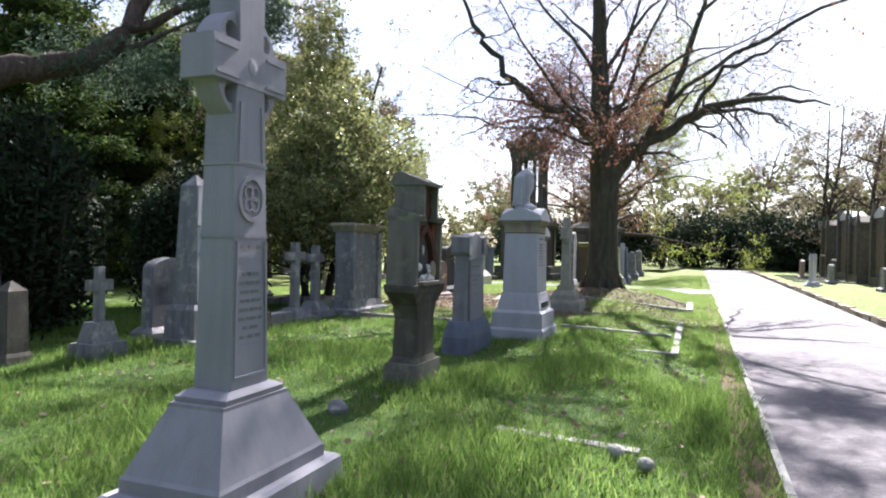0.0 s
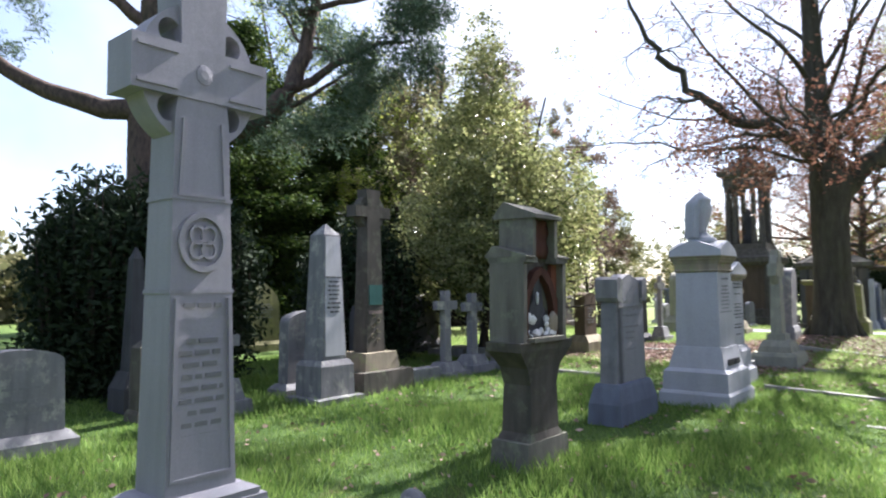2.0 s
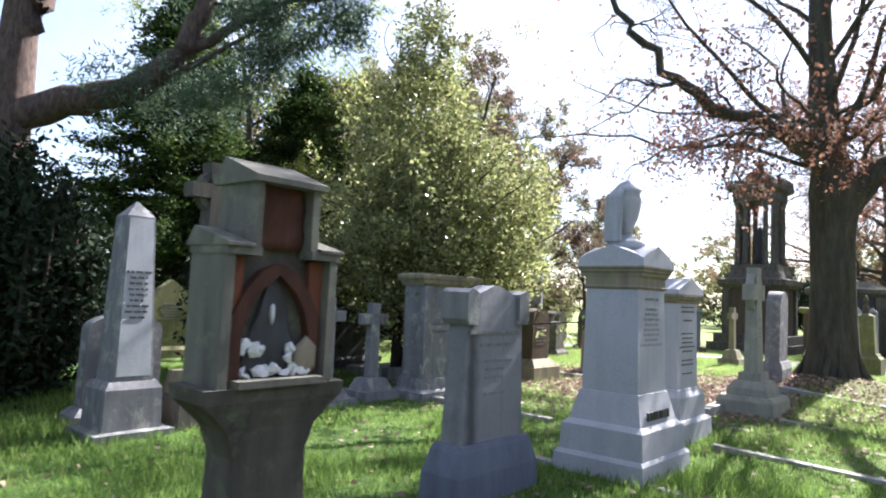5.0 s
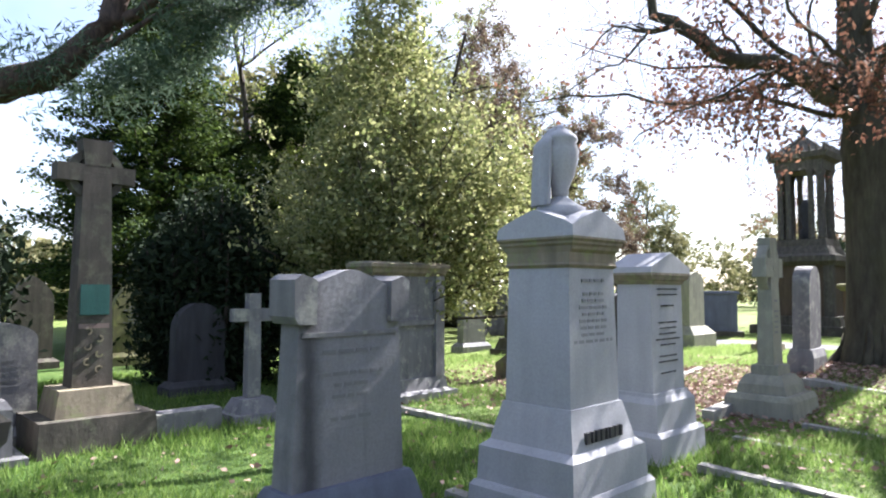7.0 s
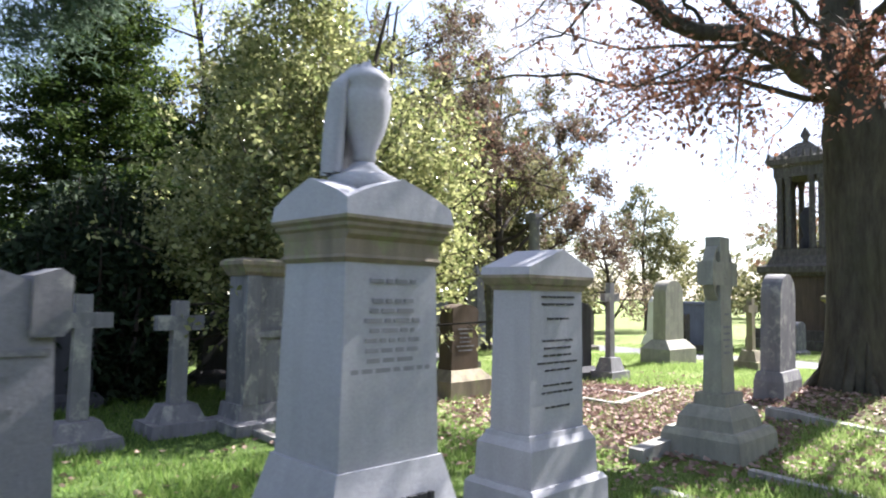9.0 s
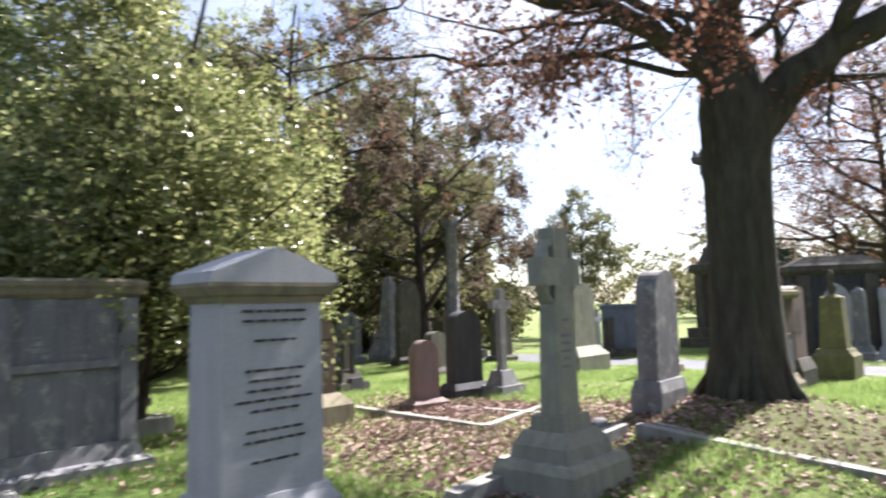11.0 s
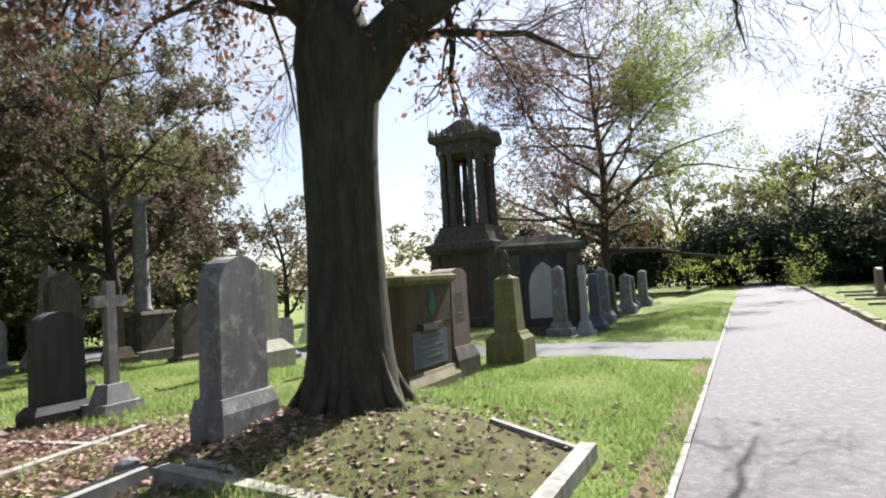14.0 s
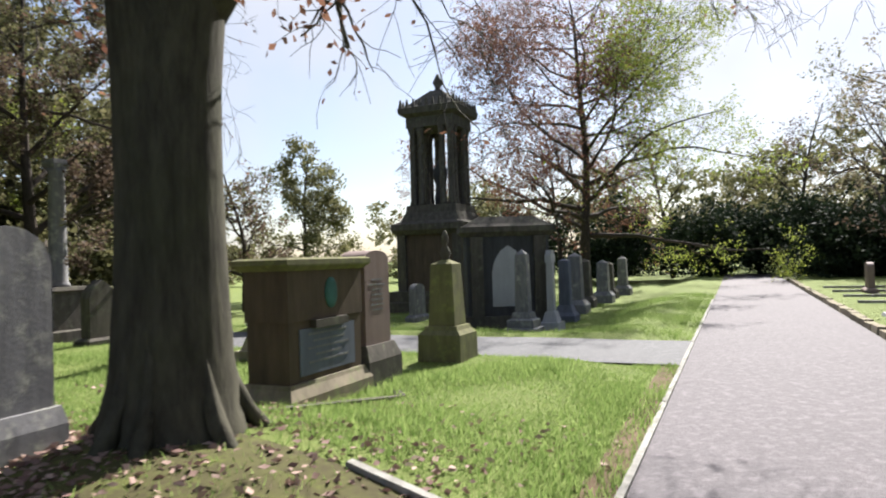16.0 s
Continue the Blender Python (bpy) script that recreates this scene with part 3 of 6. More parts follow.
# Pale pedestal with a draped urn.
def urn_monument(u, v):
    t = thing("urn_monument", place(u, v), "pale stone pedestal carrying a draped urn, behind kerbed graves", "monument")
    part("base_slab", stack([(0, 0.42, 0.5), (0.17, 0.41, 0.49), (0.2, 0.39, 0.47)], bevel=0.012), MARBLE, t)
    part("plinth", stack([(0.2, 0.385, 0.44), (0.42, 0.375, 0.43), (0.46, 0.33, 0.37), (0.66, 0.285, 0.315), (0.71, 0.275, 0.30)], bevel=0.01), MARBLE, t)
    die = part("die", block(0.71, 1.6, 0.262, 0.285, 0.245, 0.265, bevel=0.01), MARBLE, t)
    part("cornice", stack([(1.6, 0.25, 0.27), (1.62, 0.265, 0.285), (1.635, 0.255, 0.275), (1.7, 0.255, 0.275), (1.72, 0.28, 0.28), (1.74, 0.285, 0.285), (1.755, 0.3, 0.3), (1.77, 0.3, 0.3), (1.785, 0.315, 0.315), (1.8, 0.315, 0.315)], bevel=0.004), SAND, t, "lichen-stained moulded cornice")
    bm = bmesh.new()
    n = 8
    lo, hi = [], []
    for side in range(4):
        for k in range(n):
            f = -1 + 2 * k / n
            p = {0: (f, -1), 1: (1, f), 2: (-f, 1), 3: (-1, -f)}[side]
            lo.append(bm.verts.new((p[0] * 0.315, p[1] * 0.315, 1.8)))
            hi.append(bm.verts.new((p[0] * 0.305, p[1] * 0.305, 1.87 + 0.115 * (1 - abs(f)) ** 0.8)))
    mid = bm.verts.new((0, 0, 2.0))
    for k in range(4 * n):
        j = (k + 1) % (4 * n)
        bm.faces.new((lo[k], lo[j], hi[j], hi[k]))
        bm.faces.new((hi[k], hi[j], mid))
    bm.faces.new(lo[::-1])
    part("gabled_cap", finish(bm), MARBLE, t)
    part("urn_foot", lathe([(0.17, 1.94), (0.17, 2.02), (0.13, 2.04), (0.08, 2.07), (0.05, 2.1)], 24), MARBLE, t, soft=True)
    urn = part("urn", lathe([(0.045, 2.09), (0.06, 2.12), (0.055, 2.15), (0.1, 2.25), (0.125, 2.36), (0.13, 2.42), (0.11, 2.47), (0.125, 2.49), (0.115, 2.52), (0.08, 2.55), (0.04, 2.575), (0.02, 2.6)], 24), MARBLE, t, soft=True)
    bm = bmesh.new()
    m, q = 16, 14
    grid = []
    for i in range(q + 1):
        z = 2.58 - 0.55 * i / q
        row = []
        for k in range(m + 1):
            a = radians(150 + 130 * k / m)
            r = (0.06 + 0.1 * min(1, i / 3) + 0.03 * (i / q)) * (1 + 0.13 * math.sin(k * 1.9 + i * 0.15))
            row.append((r * math.cos(a), r * math.sin(a), z))
        grid.append(row)
    vs = [[bm.verts.new(p) for p in row] for row in grid]
    vi = [[bm.verts.new((p[0] * 0.75, p[1] * 0.75, p[2])) for p in row] for row in grid]
    for i in range(q):
        for k in range(m):
            bm.faces.new((vs[i][k], vs[i][k + 1], vs[i + 1][k + 1], vs[i + 1][k]))
            bm.faces.new((vi[i][k], vi[i + 1][k], vi[i + 1][k + 1], vi[i][k + 1]))
    for i in range(q):
        bm.faces.new((vs[i][0], vs[i + 1][0], vi[i + 1][0], vi[i][0]))
        bm.faces.new((vs[i][m], vi[i][m], vi[i + 1][m], vs[i + 1][m]))
    part("drapery", finish(bm), MARBLE, urn, soft=True)
    part("inscription", words(18, 0.46, 1.52, 0.044, 0.252, 0.02, 7), LETTER_PALE, die, "worn lettering")
    lower = bmesh.new()
    p = -0.2
    for l in (0.05, 0.03, 0.045, 0.05, 0.02, 0.06, 0.055, 0.03):
        taper(0.5, 0.57, 0.012, l / 2 * 0.8, x=0.327, y=p, bm=lower)
        p += 0.055
    part("raised_letters", finish(lower), LETTER, t, "dark stained raised letters too worn to read").matrix_basis = pose(0, 0, 0, 0, -0, 0)


urn_monument(9.89, -2.45)


# Small pedestal with a gabled cap.
def gabled_pedestal(u, v):
    t = thing("pedestal_headstone", place(u, v), "grey pedestal headstone with a gabled cap and dark lettering", "headstone")
    part("base_slab", stack([(0, 0.34, 0.49), (0.24, 0.33, 0.48), (0.27, 0.3, 0.455)], bevel=0.01), MARBLE, t)
    part("plinth", stack([(0.27, 0.27, 0.43), (0.5, 0.26, 0.42), (0.55, 0.22, 0.38), (0.58, 0.21, 0.37)], bevel=0.01), MARBLE, t)
    die = part("die", block(0.58, 1.5, 0.19, 0.345, 0.18, 0.335, bevel=0.008), MARBLE, t)
    part("cornice", stack([(1.5, 0.19, 0.345), (1.53, 0.2, 0.36), (1.54, 0.22, 0.39), (1.58, 0.235, 0.43), (1.6, 0.235, 0.43)], bevel=0.004), SAND, t)
    part("gabled_cap", slab([(-0.43, 1.6), (0.43, 1.6), (0.42, 1.65), (0.0, 1.78), (-0.42, 1.65)], -0.235, 0.235, 0.008), MARBLE, t)
    part("inscription", words(16, 0.52, 1.46, 0.048, 0.19, 0.013, 12), LETTER, die, "dark lead lettering")
    t.scale = (0.88, 0.84, 1.0)


gabled_pedestal(11.59, -2.7)

buff_cross = celtic("celtic_cross", 14.22, -2.61, LIMEST, "weathered buff stone ringed cross on stepped base", [
    [(0, 0.5, 0.58), (0.2, 0.48, 0.56), (0.26, 0.44, 0.52)], [(0.26, 0.36, 0.42), (0.36, 0.33, 0.4), (0.46, 0.26, 0.3)], [(0.46, 0.2, 0.26), (0.57, 0.19, 0.25)]],
    (0.57, 1.5, 0.12, 0.185, 0.1, 0.15), (1.57, 1.79, 0.35, 0.1), (1.68, 0.215, 0.295), (2.03, 0.14), lines=(7, 0.2, 1.3, 0.06, 0.11, 0.02, 4))
buff_cross.scale = (0.75, 0.77, 1.0)


def round_top(name, u, v, m, w, dep, z_foot, z_top, label, foot_m=None, rise=None, lines=0, lettering=None, turn=0.0, tilt=0.0, foot_w=0.1):
    """A round-topped headstone of half width w on a low base."""
    t = thing(name, place(u, v, turn, tilt=tilt), label, "headstone")
    fm = foot_m or m
    part("base", stack([(0, dep + foot_w, w + foot_w), (z_foot * 0.65, dep + foot_w, w + foot_w), (z_foot, dep + 0.03, w + 0.03)], bevel=0.012), fm, t)
    r = w if rise is None else rise
    top = arc(0, z_top - r, w * 0.96, 0, 180, 14, r / (w * 0.96))
    tablet = part("tablet", slab([(-w, z_foot), (w, z_foot), *top], -dep, dep, 0.012), m, t)
    if lines:
        part("inscription", words(lines, w * 1.5, z_top - 0.35, 0.06, dep + 0.001, 0.02, int(u * 7)), lettering or LETTER_FADED, tablet, "worn lettering")
    return t


def pointed(name, u, v, m, w, dep, z_foot, z_top, label, turn=0.0, tilt=0.0, lines=0):
    """A headstone with a Gothic point."""
    t = thing(name, place(u, v, turn, tilt=tilt), label, "headstone")
    part("base", stack([(0, dep + 0.1, w + 0.1), (z_foot * 0.7, dep + 0.1, w + 0.1), (z_foot, dep + 0.03, w + 0.03)], bevel=0.012), m, t)
    spring = z_top - w * 1.2
    tablet = part("tablet", slab([(-w, z_foot), (w, z_foot), (w, spring), (w * 0.86, spring + 0.4 * w), (w * 0.55, spring + 0.8 * w), (0, z_top), (-w * 0.55, spring + 0.8 * w), (-w * 0.86, spring + 0.4 * w), (-w, spring)], -dep, dep, 0.012), m, t)
    if lines:
        part("inscription", words(lines, w * 1.4, z_top - 0.5, 0.06, dep + 0.001, 0.02, int(u * 5)), LETTER_FADED, tablet, "worn lettering")
    return t


def plain_cross(name, u, v, m, h, half, w, foot, label, turn=0.0, dep=None, tilt=0.0):
    """A plain Latin cross on two steps. foot: top height of the steps."""
    t = thing(name, place(u, v, turn, tilt=tilt), label, "grave cross")
    d = dep or w * 0.8
    part("base_slab", block(0, foot * 0.45, 0.28, 0.34, 0.26, 0.32, bevel=0.012), m, t)
    part("plinth", block(foot * 0.45, foot, 0.2, 0.24, 0.13, 0.17, bevel=0.012), m, t)
    part("shaft", block(foot, h, d, w * 1.12, d * 0.9, w, bevel=0.012), m, t)
    arm_z = h - half * 0.95
    part("cross_arm", block(arm_z - w, arm_z + w, d * 0.93, half, bevel=0.012), m, t)
    return t


def obelisk(name, u, v, m, rings, shaft, tip, label, face=None, turn=0.0, tilt=0.0, category="obelisk"):
    """rings: moulded base; shaft: z0, z1, half below, half above; tip: height of the point."""
    t = thing(name, place(u, v, turn, tilt=tilt), label, category)
    part("pedestal", stack(rings, bevel=0.012), m, t)
    z0, z1, a, b = shaft
    part("shaft", block(z0, z1, a, a, b, b, bevel=0.01), m, t)
    part("point", finish(taper(z1, tip, b, b, 0.012, 0.012), 0.004), m, t)
    if face:
        part("face_panel", slab([(-a * 0.86, z0 + 0.05), (a * 0.86, z0 + 0.05), (b * 0.86, z1 - 0.02), (-b * 0.86, z1 - 0.02)], -0.01, 0.012, 0.003), face, t, "white marble face").matrix_basis = pose(a - 0.002, 0, 0) @ pose(0, 0, z0, 0, -math.degrees(math.atan2(a - b, z1 - z0)), 0) @ pose(0, 0, -z0)
        w = part("inscription", words(9, a * 1.3, z0 + 1.05, 0.055, 0.016, 0.022, 2), LETTER, t, "dark lettering")
        w.matrix_basis = pose(a - 0.002, 0, 0) @ pose(0, 0, z0, 0, -math.degrees(math.atan2(a - b, z1 - z0)), 0) @ pose(0, 0, -z0)
    return t


# The second row, under the dark trees.
obelisk("obelisk", 7.18, -6.38, GREY, [(0, 0.42, 0.46), (0.09, 0.42, 0.46), (0.1, 0.31, 0.34), (0.48, 0.3, 0.33), (0.55, 0.25, 0.28)], (0.55, 2.15, 0.235, 0.165), 2.3, "grey stone obelisk with a white inscribed face", MARBLE).scale = (0.82, 0.82, 1.0)


def carved_cross(u, v):
    t = thing("carved_cross", place(u, v), "tall sooty carved cross with a green copper plaque on steps", "grave cross")
    part("step", block(0, 0.32, 0.42, 0.5, 0.4, 0.48, bevel=0.02), SOOT, t)
    part("step", block(0.32, 0.56, 0.28, 0.34, 0.25, 0.3, bevel=0.02), SAND, t)
    shaft = part("shaft", block(0.56, 2.55, 0.14, 0.175, 0.1, 0.12, bevel=0.015), SOOT, t)
    panel = part("carved_panel", slab([(-0.14, 0.62), (0.14, 0.62), (0.13, 1.14), (-0.13, 1.14)], 0.06, 0.138, 0.004, 0.008), PINKST, t, "reddish carved panel")
    for k in range(6):
        part("carving", ring_yz(0.72 + 0.07 * k, 0.02, 0.035, 0.1, 0.142, 20 + 50 * k, 250 + 50 * k, 10, cy=0.05 * (-1) ** k), SAND, panel)
    part("plaque", block(1.22, 1.5, 0.008, 0.125, x=0.132, bevel=0.004), COPPER, shaft, "green copper plaque")
    part("cross_arm", block(2.46, 2.62, 0.1, 0.34, bevel=0.015), SOOT, t)
    part("cross_head", block(2.6, 2.86, 0.1, 0.11, 0.1, 0.14, bevel=0.015), SOOT, t)
    for a0 in (20, 110, 200, 290):
        part("ring_segment", ring_yz(2.54, 0.18, 0.25, -0.07, 0.07, a0, a0 + 50, 8), SOOT, t)


carved_cross(8.13, -6.55)
plain_cross("stone_cross", 5.93, -6.7, GREY, 1.1, 0.23, 0.065, 0.44, "small grey stone cross on a stepped block").scale = (0.75, 0.75, 1.0)
plain_cross("stone_cross", 9.78, -6.5, GREY, 1.4, 0.25, 0.07, 0.26, "grey stone cross on a low block in shade")
plain_cross("stone_cross", 10.75, -6.7, GREY, 1.35, 0.24, 0.075, 0.3, "grey stone cross standing in tree shade")
round_top("headstone", 7.42, -7.05, GREY, 0.4, 0.1, 0.2, 1.16, "low grey curved headstone behind an obelisk", rise=0.16, lines=6)
round_top("headstone", 3.75, -6.75, GREY, 0.42, 0.12, 0.22, 1.0, "low weathered grey headstone in grass", rise=0.12, lines=5)
obelisk("obelisk", 5.3, -7.35, SOOT, [(0, 0.17, 0.17), (0.1, 0.16, 0.16), (0.14, 0.14, 0.14)], (0.14, 0.85, 0.13, 0.12), 0.96, "short dark stone pillar beside a yew")
obelisk("obelisk", 5.5, -8.05, DARK, [(0, 0.34, 0.34), (0.3, 0.33, 0.33), (0.5, 0.22, 0.22)], (0.5, 1.9, 0.18, 0.1), 2.05, "slender dark obelisk overhung by a yew").scale = (0.66, 0.66, 1.0)


def wide_tablet(u, v):
    t = thing("wide_tablet", place(u, v), "broad weathered grey tablet tomb with a moulded cornice", "monument")
    part("base", stack([(0, 0.4, 0.92), (0.12, 0.4, 0.92), (0.15, 0.27, 0.82), (0.3, 0.25, 0.79)], bevel=0.012), GREY, t)
    backing = part("backing", block(0.3, 1.62, 0.2, 0.75, bevel=0.01), GREY, t)
    for s in (-1, 1):
        part("pilaster", block(0.3, 1.62, 0.04, 0.1, x=0.22, y=s * 0.66), GREY, t)
    part("rail", block(0.98, 1.05, 0.03, 0.556, x=0.21), GREY, t)
    part("cornice", stack([(1.62, 0.22, 0.78), (1.66, 0.26, 0.8), (1.7, 0.27, 0.83), (1.73, 0.29, 0.86), (1.77, 0.29, 0.86), (1.8, 0.22, 0.8)], bevel=0.004), SAND, t)
    part("inscription", words(8, 0.9, 1.5, 0.06, 0.203, 0.02, 9), LETTER_FADED, backing, "worn lettering")
    t.scale = (0.9, 0.79, 1.0)


wide_tablet(11.8, -6.36)
round_top("headstone", 10.15, -8.7, DARK, 0.36, 0.1, 0.2, 1.25, "dark round-topped headstone under a yew")
pointed("headstone", 10.8, -12.9, MOSS, 0.42, 0.1, 0.25, 1.6, "mossy pointed headstone in sunlit grass", lines=6)
pointed("headstone", 9.2, -13.5, SOOT, 0.35, 0.1, 0.2, 1.7, "dark pointed headstone at the edge of the lawn")
plain_cross("stone_cross", 7.5, -13.0, SOOT, 1.5, 0.28, 0.09, 0.5, "dark stone cross behind the yew")
round_top("headstone", 12.7, -9.6, DARK, 0.45, 0.1, 0.25, 1.2, "dark headstone beneath the holly")
for k in range(3):
    slab_t = thing("ledger_slab", place(12.9, -8.9 + 0.55 * k), "low pale ledger slab lying in shade", "grave slab", "ledger slabs")
    part("slab", block(0, 0.16 + 0.03 * k, 0.2, 0.55), KERBST, slab_t)

# Stones round the beech.
round_top("headstone", 16.82, -3.0, GREY, 0.315, 0.115, 0.34, 1.54, "grey round-topped headstone shaded by the beech", rise=0.27, tilt=1.0, foot_w=0.06, turn=3)
pt = round_top("headstone", 22.0, -7.15, LIMEST, 0.42, 0.15, 0.55, 1.88, "buff round-topped headstone on a stepped base", rise=0.3, foot_w=0.2)


def chest_tomb(u, v):
    t = thing("chest_tomb", place(u, v), "brown sandstone chest tomb with a bronze oval plaque", "monument")
    part("base", stack([(0, 0.34, 0.76), (0.14, 0.34, 0.76), (0.24, 0.29, 0.7), (0.28, 0.28, 0.69)], bevel=0.012), SAND, t)
    part("die", block(0.28, 1.38, 0.25, 0.66, bevel=0.01), BROWN, t)
    frieze = part("frieze", block(0.88, 1.38, 0.265, 0.675, bevel=0.008), BROWN, t)
    part("lower_panel", block(0.34, 0.8, 0.012, 0.5, x=0.252), SLATE, t, "dark slate panel")
    part("corbel", block(0.8, 0.88, 0.05, 0.3, x=0.27), SOOT, t)
    part("coping", stack([(1.38, 0.28, 0.69), (1.42, 0.33, 0.74), (1.44, 0.34, 0.77), (1.49, 0.34, 0.77), (1.51, 0.3, 0.72)], bevel=0.005), MOSS, t, "lichen-yellow coping slab")
    oval = lathe([(0.13, 0), (0.13, 0.015), (0.1, 0.03), (0.02, 0.035)], 24)
    part("plaque", oval, COPPER, frieze, "green bronze oval plaque").matrix_basis = pose(0.263, 0.05, 1.14, 0, 90, 0) @ Matrix.Diagonal((1.25, 0.85, 1, 1))
    part("inscription", words(5, 0.8, 0.74, 0.07, 0.266, 0.022, 6), LETTER_FADED, t, "worn lettering")


chest_tomb(19.98, -2.87)
round_top("headstone", 21.1, -2.82, PINKST, 0.3, 0.17, 0.5, 1.62, "pinkish round-topped headstone beside a chest tomb", rise=0.1, lines=7, foot_m=SOOT)
obl = obelisk("pillar_monument", 23.1, -2.62, MOSS, [(0, 0.34, 0.34), (0.4, 0.33, 0.33), (0.46, 0.27, 0.27), (0.52, 0.25, 0.25)], (0.52, 1.42, 0.21, 0.17), 1.5, "short mossy tapered pillar with a stone finial", category="monument")
part("finial", lathe([(0.06, 1.44), (0.05, 1.5), (0.085, 1.58), (0.05, 1.66), (0.03, 1.7), (0.055, 1.76), (0.05, 1.84), (0.015, 1.92)], 12), SOOT, obl, soft=True)

plain_cross("stone_cross", 22.4, -5.5, SAND, 1.5, 0.24, 0.08, 0.4, "buff stone cross behind the avenue row")

# Stones behind the beech.
round_top("headstone", 16.56, -6.42, PINKST, 0.21, 0.09, 0.16, 0.98, "small pink granite round-topped headstone", lines=4, turn=-10)
round_top("headstone", 17.74, -6.68, DARK, 0.3, 0.11, 0.26, 1.38, "dark round-topped headstone on a pale base", rise=0.2, turn=-5)
plain_cross("stone_cross", 18.17, -6.26, GREY, 1.72, 0.27, 0.075, 0.42, "grey stone cross on a stepped block").scale = (0.85, 0.88, 1.0)
iron = thing("iron_cross", place(17.25, -8.87), "small black iron cross on a stone block", "grave cross")
part("block_base", block(0, 0.26, 0.15, 0.15, 0.13, 0.13, bevel=0.01), DARK, iron)
part("shaft", block(0.26, 1.34, 0.025, 0.032, bevel=0.004), IRON, iron)
part("cross_arm", block(1.08, 1.14, 0.022, 0.19, bevel=0.004), IRON, iron)
pointed("headstone", 23.4, -10.35, SOOT, 0.3, 0.13, 0.16, 1.3, "sooty pointed headstone in sunlit grass")
column = thing("column_monument", place(24.4, -12.9), "tall slender stone column on a pedestal", "monument")
part("pedestal", stack([(0, 0.7, 0.7), (0.3, 0.7, 0.7), (0.32, 0.48, 0.48), (1.15, 0.46, 0.46), (1.2, 0.54, 0.54), (1.28, 0.5, 0.5)], bevel=0.015), SOOT, column)
part("shaft", lathe([(0.26, 1.28), (0.22, 1.36), (0.2, 1.4), (0.17, 3.9), (0.22, 3.98)], 18), GREY, column, soft=True)
part("capital", stack([(3.98, 0.17, 0.17), (4.1, 0.21, 0.21), (4.2, 0.21, 0.21)]), GREY, column)

FAR = [("r", 13.9, -10.5, SOOT, 0.35, 1.3), ("p", 21.46, -11.8, SOOT, 0.34, 2.15), ("r", 17.3, -10.2, GREY, 0.36, 1.2), ("c", 17.2, -9.0, SOOT, 0.2, 1.1),
       ("o", 22.2, -13.3, GREY, 0.22, 2.35), ("r", 19.6, -9.1, SOOT, 0.26, 0.95), ("c", 22.8, -11.8, BROWN, 0.24, 1.35), ("p", 21.0, -13.6, GREY, 0.34, 1.4),
       ("r", 24.2, -8.4, GREY, 0.33, 1.0), ("c", 28.8, -10.6, MARBLE, 0.26, 1.5), ("o", 30.5, -12.2, WHITE, 0.16, 2.0), ("c", 32.5, -13.0, WHITE, 0.24, 1.6),
       ("r", 27.2, -9.2, SOOT, 0.3, 1.1), ("r", 33.0, -8.0, GREY, 0.36, 1.2), ("p", 29.5, -15.0, SOOT, 0.34, 1.5), ("r", 25.5, -17.5, GREY, 0.36, 1.3),
       ("p", 14.0, -16.0, GREY, 0.35, 1.5), ("r", 16.2, -18.5, SOOT, 0.34, 1.2), ("c", 20.5, -19.5, GREY, 0.28, 1.7), ("o", 12.5, -20.0, GREY, 0.24, 2.4),
       ("r", 5.5, -16.0, GREY, 0.4, 1.2), ("c", 3.2, -14.5, MARBLE, 0.28, 1.4), ("r", 1.6, -12.5, SOOT, 0.4, 1.3), ("p", 6.0, -19.5, MARBLE, 0.35, 1.5),
       ("r", 2.5, -17.5, PINKST, 0.35, 1.2), ("r", 0.5, -9.0, GREY, 0.36, 1.1), ("o", 3.6, -21.0, GREY, 0.22, 2.6), ("c", 8.4, -18.0, GREY, 0.28, 1.7)]
for k, (form, u, v, m, w, h) in enumerate(FAR):
    turn = (k * 37 % 17) - 8
    if form == "r":
        round_top("headstone", u, v, m, w, 0.1, 0.22, h, "weathered round-topped headstone in the far lawn", turn=turn, rise=w * (0.4 + 0.12 * (k % 4)))
    elif form == "p":
        pointed("headstone", u, v, m, w, 0.1, 0.22, h, "weathered pointed headstone in the far lawn", turn=turn)
    elif form == "c":
        plain_cross("stone_cross", u, v, m, h, w, 0.07, 0.4, "plain stone cross in the far lawn", turn=turn)
    else:
        obelisk("obelisk", u, v, m, [(0, w * 2, w * 2), (0.2, w * 2, w * 2), (0.6, w * 1.3, w * 1.3)], (0.6, h * 0.9, w, w * 0.6), h, "weathered obelisk in the far lawn", turn=turn)
slate_tomb = thing("block_tomb", place(27.6, -9.0, -60), "square blue-grey stone block tomb beyond the side path", "monument")
part("base", block(0, 0.24, 0.5, 0.85, bevel=0.015), SOOT, slate_tomb)
part("die", block(0.24, 1.4, 0.36, 0.68), SLATE, slate_tomb)
part("panel", block(0.4, 1.2, 0.012, 0.5, x=0.362), SLATE, slate_tomb)
part("lid", stack([(1.4, 0.4, 0.72), (1.46, 0.44, 0.76), (1.52, 0.4, 0.72)]), SLATE, slate_tomb)
tan = round_top("headstone", 14.75, -6.6, BROWN, 0.27, 0.13, 0.4, 1.32, "brown sandstone headstone on a stepped base", rise=0.1, lines=6, foot_m=SAND, foot_w=0.16)
block_stone = thing("kerb_block", place(8.95, -6.35), "squared grey stone block lying in grass", "stone")
part("block", block(0, 0.24, 0.12, 0.36, bevel=0.02), GREY, block_stone)

